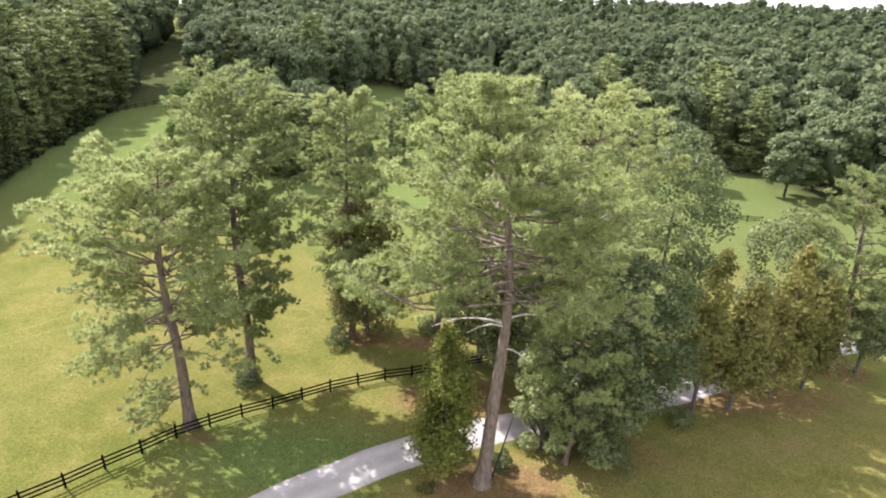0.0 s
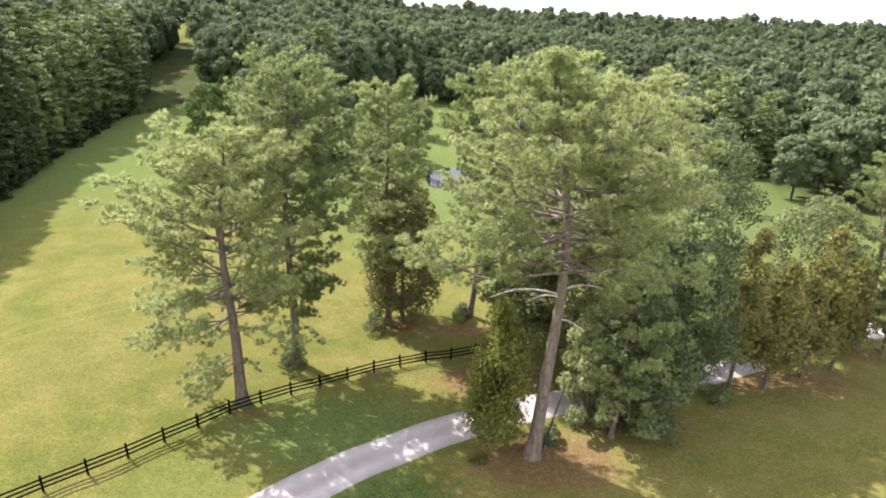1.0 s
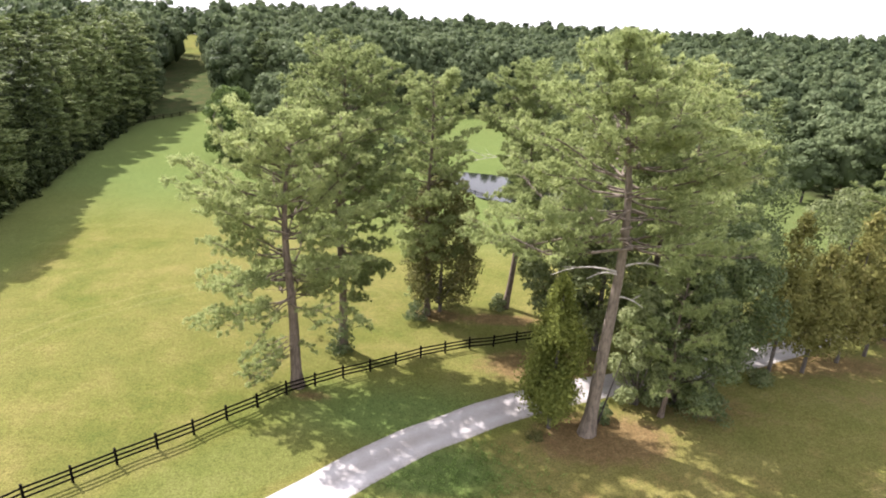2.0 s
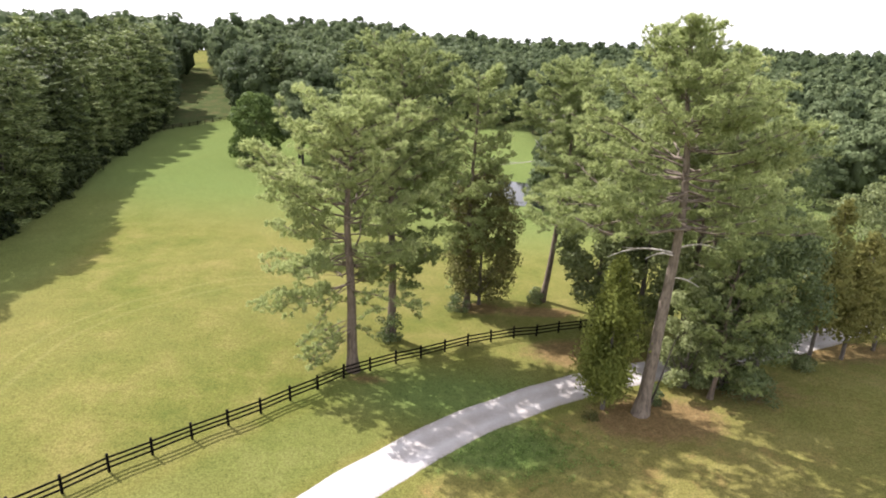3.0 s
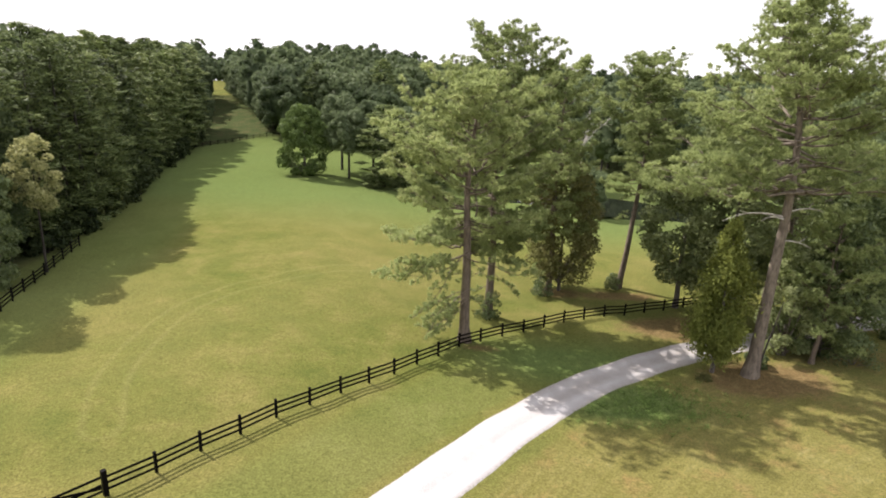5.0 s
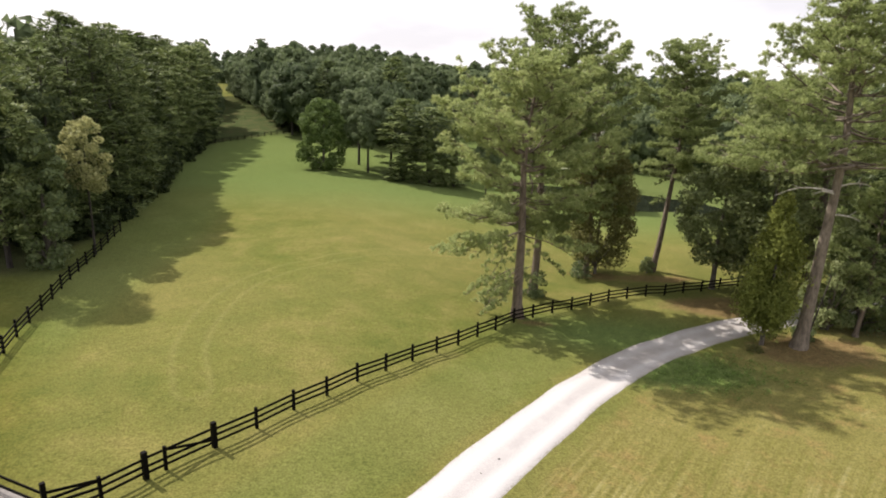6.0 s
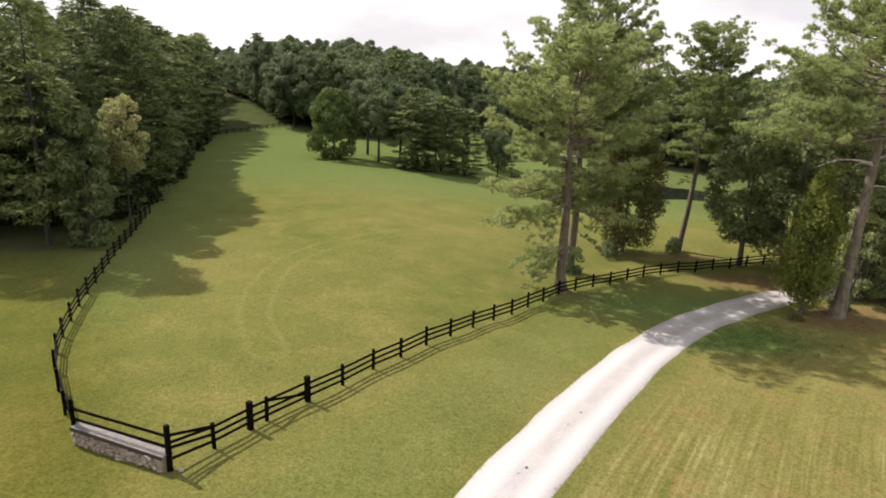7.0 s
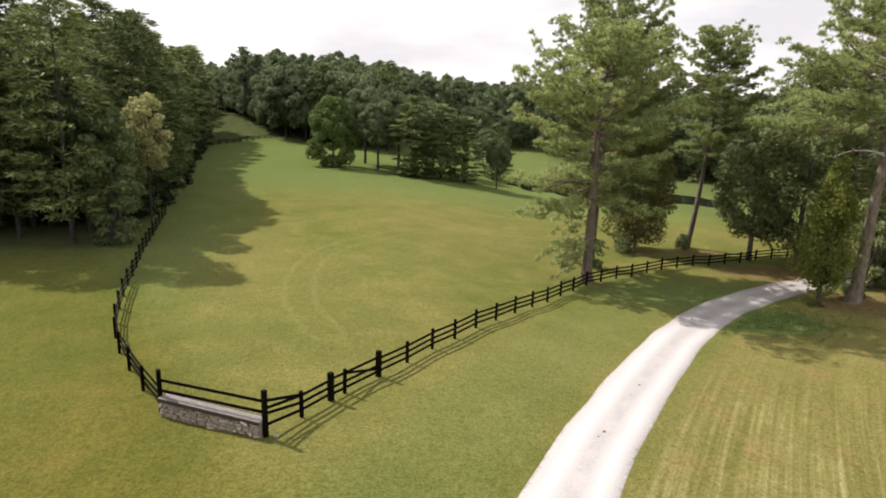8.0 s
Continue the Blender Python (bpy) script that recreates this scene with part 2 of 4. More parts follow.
LEAF_YELLOW = foliage("yellowing_leaves", (0.16, 0.172, 0.070), (0.42, 0.42, 0.19), (0.56, 0.54, 0.30), 0.45, 0.4, 0.5)
WOODS = foliage("forest_leaves", (0.052, 0.078, 0.037), (0.152, 0.194, 0.092), (0.205, 0.24, 0.125), 0.36, 0.45, 0.35)
# leaf colour kept very dark to carry the shade inside the woods
SCRUB_SHADE = foliage("scrub_leaves_as_shade", (0.014, 0.024, 0.009), (0.050, 0.068, 0.022), (0.10, 0.11, 0.035), 0.15)
# wide stops put the pines' inner shade and lit tops into the needle colour
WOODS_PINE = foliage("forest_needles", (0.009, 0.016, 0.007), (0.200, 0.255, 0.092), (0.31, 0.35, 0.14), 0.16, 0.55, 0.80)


# ---- mesh helpers ----
rng = np.random.default_rng(7)


def mesh_of(name, verts, faces, *mats, index=None):
    """A mesh from an array of corners and an array of triangles or quads."""
    verts, faces = np.asarray(verts, np.float32), np.asarray(faces, np.int32)
    me = bpy.data.meshes.new(name)
    k = faces.shape[1]
    me.vertices.add(len(verts))
    me.vertices.foreach_set("co", verts.ravel())
    me.loops.add(faces.size)
    me.loops.foreach_set("vertex_index", faces.ravel())
    me.polygons.add(len(faces))
    me.polygons.foreach_set("loop_start", np.arange(0, faces.size, k, dtype=np.int32))
    if index is not None:
        me.polygons.foreach_set("material_index", np.asarray(index, np.int32))
    for mat in mats:
        me.materials.append(mat)
    me.update(calc_edges=True)
    me.validate()
    return me


def merge(pieces):
    """Joins (verts, faces) pairs into one."""
    vs, fs, n = [], [], 0
    for v, f in pieces:
        vs.append(v)
        fs.append(np.asarray(f) + n)
        n += len(v)
    return np.concatenate(vs), np.concatenate(fs)


def smooth(me):
    me.polygons.foreach_set("use_smooth", np.ones(len(me.polygons), bool))
    return me


def part(name, data, parent, label=""):
    ob = new(name, data)
    ob.parent = parent
    return tagged(ob, label)


def bm_mesh(name, bm, material):
    me = bpy.data.meshes.new(name)
    bm.to_mesh(me)
    bm.free()
    me.materials.append(material)
    return me


def box_bm(sx, sy, sz, bevel=0.0):
    bm = bmesh.new()
    bmesh.ops.create_cube(bm, size=1.0)
    bmesh.ops.scale(bm, vec=(sx, sy, sz), verts=bm.verts)
    if bevel:
        bmesh.ops.bevel(bm, geom=list(bm.edges), offset=bevel, segments=1, affect="EDGES")
    return bm


def S(u):
    u = np.clip(u, 0.0, 1.0)
    return u * u * (3 - 2 * u)


def curve_points(points, step):
    """A smooth line through the points, at about even steps."""
    p = np.array(points, float)
    q = np.vstack([2 * p[0] - p[1], p, 2 * p[-1] - p[-2]])
    fine = []
    for i in range(1, len(q) - 2):
        a, b, c, d = q[i - 1:i + 3]
        for t in np.linspace(0, 1, 40, endpoint=False):
            fine.append(0.5 * (2 * b + (c - a) * t + (2 * a - 5 * b + 4 * c - d) * t * t + (3 * b - a - 3 * c + d) * t ** 3))
    fine = np.array(fine + [p[-1]])
    run = np.concatenate([[0], np.cumsum(np.linalg.norm(np.diff(fine, axis=0), axis=1))])
    at = np.linspace(0, run[-1], max(2, int(round(run[-1] / step)) + 1))
    return np.stack([np.interp(at, run, fine[:, k]) for k in range(fine.shape[1])], 1)


# ---- the lie of the land ----
ROAD_LINE = curve_points([(-58, -46), (-44, -20), (-33.1, -1.9), (-28.4, 6.1), (-23.5, 13.3), (-14.85, 24.55), (-7.5, 31.3), (-2.1, 34.8), (3.4, 37.4), (11, 40.0), (18.5, 42.6), (25, 45.6), (31, 49.2), (40, 53.5), (55, 57), (85, 61)], 1.0)
for _ in range(4):
    ROAD_LINE[2:-2] = (ROAD_LINE[:-4] + ROAD_LINE[1:-3] + ROAD_LINE[2:-2] + ROAD_LINE[3:-1] + ROAD_LINE[4:]) / 5
drive_line = curve_points([(-36.0, 14.3), (-30.3, 21.7), (-24.7, 27.9), (-18.1, 35.3), (-10.6, 40.7), (-6.3, 43.2), (-1.8, 45.2), (5.1, 47.9), (12.0, 50.0)], 2.44)
wood_line = curve_points([(-45.1, 10.55), (-46.85, 12.9), (-48.2, 14.9), (-49.65, 17.25), (-50.8, 19.7), (-51.7, 22.1), (-53.2, 27.0), (-54.55, 32.1), (-56.35, 38.6), (-58.3, 46.5), (-60.2, 55.0)], 2.44)
POND = (10.0, 109.0, 23.5, 8.8, -0.50)   # middle, half lengths, turn
POND_Z = -2.55


def pond_in(x, y):
    c, s = math.cos(POND[4]), math.sin(POND[4])
    dx, dy = x - POND[0], y - POND[1]
    u, v = (dx * c + dy * s) / POND[2], (dy * c - dx * s) / POND[3]
    return np.sqrt(u * u + v * v) + 0.06 * np.sin(5 * np.arctan2(v, u))


def ground(x, y):
    x, y = np.asarray(x, float), np.asarray(y, float)
    z = -0.6 + 2.2 * S((-8 - x) / 34)
    z = z + 0.6 * S((x - 5) / 20) * S((62 - y) / 30)
    z = z - 0.5 * S((y - 38) / 14) * S((x + 25) / 20)
    z = z - 1.2 * S((y - 60) / 30) * S((x + 22) / 25)
    z = z - 1.8 * S((x - 20) / 40) * S((y - 60) / 40)
    z = z + 1.0 * S((y - 60) / 80) * S((-30 - x) / 40)
    rise = np.interp(x, [-160, -110, -60, -30, 20, 60, 160], [6.2, 6.2, 12.3, 10.0, 6.8, 6.5, 6.0])
    z = z + rise * S((y - 130) / np.interp(x, [-98, -72], [180, 165])) * (1 - 0.5 * S((y - 440) / 300))
    z = z + 8.5 * S((y - 300) / 180) * S((x + 50) / 70)
    z = z - 110.0 * S((np.hypot(x + 10, y) - 600) / 900)
    z = z + 5.0 * S((y - 308) / 110) * S((-85 - x) / 25)
    z = z + 0.10 * np.sin(x * 0.31 + 1.3 * np.sin(y * 0.17)) * np.sin(y * 0.23 + 0.7) + 0.04 * np.sin(x * 0.9 + y * 0.7)
    shore = pond_in(x, y)
    z = z + (np.maximum(z, POND_Z + 0.22) - z) * S((2.0 - shore) / 0.6)
    return z - 1.3 * S((1.12 - shore) / 0.3)


def gz(x, y):
    return float(ground(x, y))


def axis_points(lo, hi, step, far):
    mid = np.arange(lo, hi + step / 2, step)
    out, g = [], step
    while (out[-1] if out else 0) < far:
        g *= 1.13
        out.append((out[-1] if out else 0) + g)
    out = np.array(out)
    return np.concatenate([lo - out[::-1], mid, hi + out])


def road_distance(x, y, line=None):
    """Signed distance from the middle of the drive (plus: the side of the mown ground), and the way along it."""
    line = ROAD_LINE if line is None else line
    best, sign, along = np.full(x.shape, 1e9), np.ones(x.shape), np.zeros(x.shape)
    for k, (a, b) in enumerate(zip(line[:-1], line[1:])):
        d = b - a
        t = np.clip(((x - a[0]) * d[0] + (y - a[1]) * d[1]) / d.dot(d), 0, 1)
        ex, ey = x - a[0] - t * d[0], y - a[1] - t * d[1]
        dist = np.hypot(ex, ey)
        near = dist < best
        best = np.where(near, dist, best)
        along = np.where(near, k + t, along)
        sign = np.where(near, np.where(d[0] * ey - d[1] * ex > 0, -1.0, 1.0), sign)
    return best * sign, along


def left_edge(y):
    """Where the woods along the pasture's long side begin."""
    return np.interp(y, [30, 50, 72, 100, 138, 160, 300, 320, 450, 900], [-60.5, -61.0, -64.5, -71.5, -79.5, -84.5, -133.0, -146.0, -215.0, -380.0])


def strip_right(y):
    """The other side of the cleared strip that climbs the hill."""
    return np.interp(y, [150, 170, 300, 330, 450, 900], [-62.0, -71.0, -123.5, -132.0, -172.0, -330.0])


def woods_front(x):
    """How far off the woods begin, across the view beyond the pasture."""
    return np.interp(x, [-160, -66, -34, -26, 14, 24, 50, 64, 76, 95, 140, 300], [172, 160, 146, 190, 196, 150, 142, 136, 108, 84, 62, 50])


xs = axis_points(-72.0, 48.0, 1.0, 4200)
ys = axis_points(-6.0, 66.0, 1.0, 4200)
gx, gy = np.meshgrid(xs, ys)
gxf, gyf = gx.ravel(), gy.ravel()
gzf = ground(gxf, gyf)
nx, ny = len(xs), len(ys)
quad = (np.arange(ny - 1)[:, None] * nx + np.arange(nx - 1)[None, :]).ravel()
ground_me = smooth(mesh_of("ground", np.stack([gxf, gyf, gzf], 1), np.stack([quad, quad + 1, quad + nx + 1, quad + nx], 1), GRASS))


def blob(x, y, cx, cy, rx, ry):
    return np.clip(1.25 - np.hypot((x - cx) / rx, (y - cy) / ry), 0, 1)


rd, rd_along = road_distance(gxf, gyf)
TRACKS = curve_points([(-14, 55), (-22, 54.5), (-30.9, 51.5), (-36.0, 46.9), (-39.8, 42.2), (-41.8, 36.6), (-42.1, 30.8), (-41.3, 25.1), (-39.0, 19.5)], 2.0)
wheel = np.clip(np.abs(road_distance(gxf, gyf, TRACKS)[0]), 0, 6)
dirt = np.maximum.reduce([blob(gxf, gyf, 5, 31.5, 6.5, 3.6), blob(gxf, gyf, 14, 35, 10, 4) * 0.45, blob(gxf, gyf, 26, 43, 12, 4.0) * 0.8, blob(gxf, gyf, -7.5, 51.5, 3.5, 2.0), blob(gxf, gyf, 2, 41.5, 7, 4.0), blob(gxf, gyf, -0.5, 51.0, 5, 1.6), blob(gxf, gyf, 38, 49, 4, 3), blob(gxf, gyf, 30, 38, 16, 7) * 0.3, blob(gxf, gyf, -17, 35.2, 2.5, 1.2) * 0.7])
under_fence = np.minimum(np.abs(road_distance(gxf, gyf, drive_line)[0] - 0.5), np.abs(road_distance(gxf, gyf, wood_line)[0] - 0.5))
# lush meadow and verges; the blobs by the drive follow the pines' shade
lush_shade = np.maximum.reduce([0.25 * S((1.3 - under_fence) / 1.0), blob(gxf, gyf, -7, 27.5, 8, 4.5) * (rd > 0), 0.95 * blob(gxf, gyf, -9.5, 33.5, 13, 6) * (rd < 0), S((10 + rd) / 3) * S((-1.6 - rd) / 1.0) * S((44 - gyf) / 8) * 0.42, S((gyf - 58) / 40) * S((gxf + 40) / 30) * 0.8, S((gyf - 52) / 40) * 0.85 * (1 - S((gyf - 280) / 20)), S((left_edge(gyf) + 16 - gxf) / 8) * 0.6, blob(gxf, gyf, 27, 35, 18, 9) * 0.30])
mown = S((rd - 1.7) / 1.8) * S((60 - gyf) / 20) * (0.52 + 0.48 * S((15 - gxf) / 9)) * (1 - 0.85 * blob(gxf, gyf, -7, 27.5, 8, 4.5))
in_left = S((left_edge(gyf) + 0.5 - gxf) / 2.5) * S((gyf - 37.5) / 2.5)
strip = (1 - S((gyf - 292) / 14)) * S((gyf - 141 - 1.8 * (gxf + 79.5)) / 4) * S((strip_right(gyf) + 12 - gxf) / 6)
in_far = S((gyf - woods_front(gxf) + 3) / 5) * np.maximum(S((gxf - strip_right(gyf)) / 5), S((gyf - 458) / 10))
# where the ground gets the dark floor colour, shade of the woods included
brush_shade = np.maximum.reduce([in_left, in_far, 0.30 * S((gyf - 58) / 10) * S((gxf - 12) / 8)])
# rank grass round the near fence corner, widened to paint in vignetting
rank_vignette = S((-39.0 - gxf - 0.55 * (gyf - 8)) / 6) * S((41 - gyf) / 4)
for name, values in (("rank_vignette", rank_vignette), ("rows", 0.22 + 0.90 * S((20 - gyf) / 9)), ("wheel", wheel), ("dirt", dirt), ("lush_shade", lush_shade), ("mown", mown), ("brush_shade", brush_shade), ("slope", strip), ("roaddist", rd), ("along", rd_along)):
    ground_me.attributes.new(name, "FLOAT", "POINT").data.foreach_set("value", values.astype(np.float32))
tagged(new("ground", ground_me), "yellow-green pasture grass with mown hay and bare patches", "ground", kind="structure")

# the gravel drive, crowned and a little ragged along its sides
rows, across_v, rv = len(ROAD_LINE), [], []
ROAD_HALF = 1.78
tang = np.gradient(ROAD_LINE, axis=0)
tang /= np.linalg.norm(tang, axis=1)[:, None]
for k, (p, t) in enumerate(zip(ROAD_LINE, tang)):
    for a in np.linspace(-1, 1, 13):
        w = ROAD_HALF * (1 + 0.02 * math.sin(k * 0.7 + 2 * a))
        q = p + np.array([-t[1], t[0]]) * a * w
        rv.append((q[0], q[1], gz(*q) + 0.035 + 0.05 * (1 - a * a) - (0.10 if abs(a) > 0.99 else 0)))
        across_v.append(a)
rq = (np.arange(rows - 1)[:, None] * 13 + np.arange(12)[None, :]).ravel()
road_me = smooth(mesh_of("road", np.array(rv), np.stack([rq, rq + 13, rq + 14, rq + 1], 1), GRAVEL))
road_me.attributes.new("across", "FLOAT", "POINT").data.foreach_set("value", np.array(across_v, np.float32))
# the painted shade tint sets in where the drive runs under the pines
road_me.attributes.new("litter_shade", "FLOAT", "POINT").data.foreach_set("value", S((np.array(rv)[:, 1] - 23.0) / 6.0).astype(np.float32))
tagged(new("road", road_me), "pale gravel farm drive curving through the grass", "road", kind="structure")

# the pond
ang = np.linspace(0, 2 * math.pi, 72, endpoint=False)
c, s = math.cos(POND[4]), math.sin(POND[4])
ring = np.stack([POND[0] + 1.12 * (POND[2] * np.cos(ang) * c - POND[3] * np.sin(ang) * s), POND[1] + 1.12 * (POND[2] * np.cos(ang) * s + POND[3] * np.sin(ang) * c), np.full(72, POND_Z)], 1)
pv = np.vstack([ring, [[POND[0], POND[1], POND_Z]]])
water = new("water", mesh_of("water", pv, np.stack([np.arange(72), (np.arange(72) + 1) % 72, np.full(72, 72)], 1), WATER))
tagged(water, "dark still pond water reflecting sky and trees", "pond", kind="structure")


# ---- trees ----
def unit(v):
    return v / np.maximum(np.linalg.norm(v, axis=-1, keepdims=True), 1e-9)


def tube(points, radii, sides=6):
    """A tapered round limb along the points."""
    p, r = np.asarray(points, float), np.asarray(radii, float)
    t = unit(np.gradient(p, axis=0))
    ref = np.where(np.abs(t[:, 2:3]) > 0.9, np.array([[1.0, 0, 0]]), np.array([[0, 0, 1.0]]))
    u = unit(np.cross(t, ref))
    w = np.cross(t, u)
    a = np.linspace(0, 2 * math.pi, sides, endpoint=False)
    v = (p[:, None, :] + r[:, None, None] * (np.cos(a)[None, :, None] * u[:, None, :] + np.sin(a)[None, :, None] * w[:, None, :])).reshape(-1, 3)
    i = (np.arange(len(p) - 1)[:, None] * sides + np.arange(sides)[None, :]).ravel()
    j = (np.arange(len(p) - 1)[:, None] * sides + (np.arange(sides)[None, :] + 1) % sides).ravel()
    return v, np.stack([i, j, j + sides, i + sides], 1)


def needle_pads(r, centers, sizes, counts, length, width):
    """Flattened pads made of shoots: each shoot is a burst of needles, the shoots denser above. Gives a tone for each shoot."""
    per = 22
    shoots = np.maximum(3, (np.asarray(counts) / per).astype(int))
    k = np.repeat(np.arange(len(centers)), shoots)
    n = len(k)
    d = unit(r.normal(0, 1, (n, 3)) * np.array([1, 1, 0.8]) + np.array([0, 0, 0.30]))
    tip = centers[k] + d * (sizes[k] * r.uniform(0.25, 1.0, n) ** 0.5)[:, None] * np.array([1, 1, 0.50])
    way = unit(d * np.array([0.9, 0.9, 0.5]) + np.array([0, 0, 0.42]) + r.normal(0, 0.25, (n, 3)))
    shade = np.repeat(r.uniform(-0.26, 0.26, n) + np.repeat(r.uniform(-0.16, 0.16, len(centers)), shoots), per)
    tip, way = np.repeat(tip, per, 0), np.repeat(way, per, 0)
    m = n * per
    along = unit(way * 0.62 + unit(r.normal(0, 1, (m, 3))))
    side = unit(np.cross(along, r.normal(0, 1, (m, 3)))) * (width * r.uniform(0.7, 1.3, (m, 1)))
    ln = length * r.uniform(0.6, 1.15, (m, 1))
    root = tip - way * length * r.uniform(0.0, 0.5, (m, 1))
    v = np.stack([root - side * 0.5, root + side * 0.5, root + along * ln], 1).reshape(-1, 3)
    return v, np.arange(m * 3).reshape(-1, 3), np.repeat(shade, 3)


def leaf_cards(r, centers, normals, size, spread=0.55, long=1.5):
    """Single leaves or sprays as small kites that face roughly along the normals."""
    n = len(centers)
    nn = unit(normals + r.normal(0, spread, (n, 3)))
    a = unit(np.cross(nn, r.normal(0, 1, (n, 3))))
    b = np.cross(nn, a)
    s = (size * r.uniform(0.55, 1.35, n))[:, None]
    v = np.stack([centers - a * s * 0.5 * long, centers - b * s * 0.42 + nn * s * 0.12, centers + a * s * 0.5 * long, centers + b * s * 0.42 + nn * s * 0.12], 1).reshape(-1, 3)
    return v, np.arange(n * 4).reshape(-1, 4)


def leaf_bits(r, centers, normals, size, spread=0.5):
    """Small three-cornered leaf sprays for trees that stand far off."""
    n = len(centers)
    nn = unit(normals + r.normal(0, spread, (n, 3)))
    a = unit(np.cross(nn, r.normal(0, 1, (n, 3))))
    b = np.cross(nn, a)
    s = (size * r.uniform(0.6, 1.35, n))[:, None]
    v = np.stack([centers - a * s * 0.62 - b * s * 0.36, centers + a * s * 0.62 - b * s * 0.36, centers + b * s * 0.66 + a * s * r.uniform(-0.4, 0.4, (n, 1))], 1).reshape(-1, 3)
    return v, np.arange(n * 3).reshape(-1, 3)


def spray_bits(r, centers, ways, size):
    """Long flat needle sprays that reach outwards, for forest pines."""
    n = len(centers)
    a = unit(ways * 0.9 + r.normal(0, 0.55, (n, 3)) * np.array([1, 1, 0.5]))
    b = unit(np.cross(a, r.normal(0, 0.5, (n, 3)) + np.array([0, 0, 1.0])))
    s = (size * r.uniform(0.6, 1.35, n))[:, None]
    v = np.stack([centers - a * s * 0.7 - b * s * 0.24, centers - a * s * 0.7 + b * s * 0.24, centers + a * s * 0.9], 1).reshape(-1, 3)
    return v, np.arange(n * 3).reshape(-1, 3)


def lobes(r, n, center, radii, lobe):
    """Middles and sizes of the leaf masses that make up a crown: domed above, full below."""
    z = np.clip((np.arange(n) + r.uniform(0, 1, n)) / n * 2 - 1, -1, 1)
    az = np.arange(n) * 2.4 + r.uniform(0, 1.2, n)
    wide = np.sqrt(1 - np.abs(z) ** np.where(z > 0, 2.0, 5.0)) * r.uniform(0.5, 1.0, n) ** 0.6
    c = np.array(center) + np.stack([np.cos(az) * wide, np.sin(az) * wide, z * 0.95], 1) * np.array(radii)
    return c, lobe * r.uniform(0.6, 1.3, n)


def lobe_leaves(r, c, size, total, flat=0.75):
    """Leaf places and normals on the outside of the lobes."""
    w = size ** 2 / np.sum(size ** 2)
    k = r.choice(len(c), total, p=w)
    d = unit(r.normal(0, 1, (total, 3)) + np.array([0, 0, 0.35]))
    rad = size[k] * r.uniform(0.4, 1.05, total) ** 0.55
    return c[k] + d * rad[:, None] * np.array([1, 1, flat]), d


def tree_thing(name, x, y, trunk, crown, label, category, mats, group="", sink=0.12, angle=0.0):
    root = new(name)
    root.location = (x, y, gz(x, y) - sink)
    root.rotation_euler[2] = angle
    root.empty_display_size = 0.3
    tagged(root, label, category, group)
    if trunk is not None:
        part("trunk", smooth(mesh_of("trunk", *trunk, mats[0])), root)
    crown_me = mesh_of("crown", *crown[:2], mats[1])
    if len(crown) > 2:
        crown_me.attributes.new("tone", "FLOAT", "POINT").data.foreach_set("value", crown[2].astype(np.float32))
    part("crown", crown_me, root)
    return root


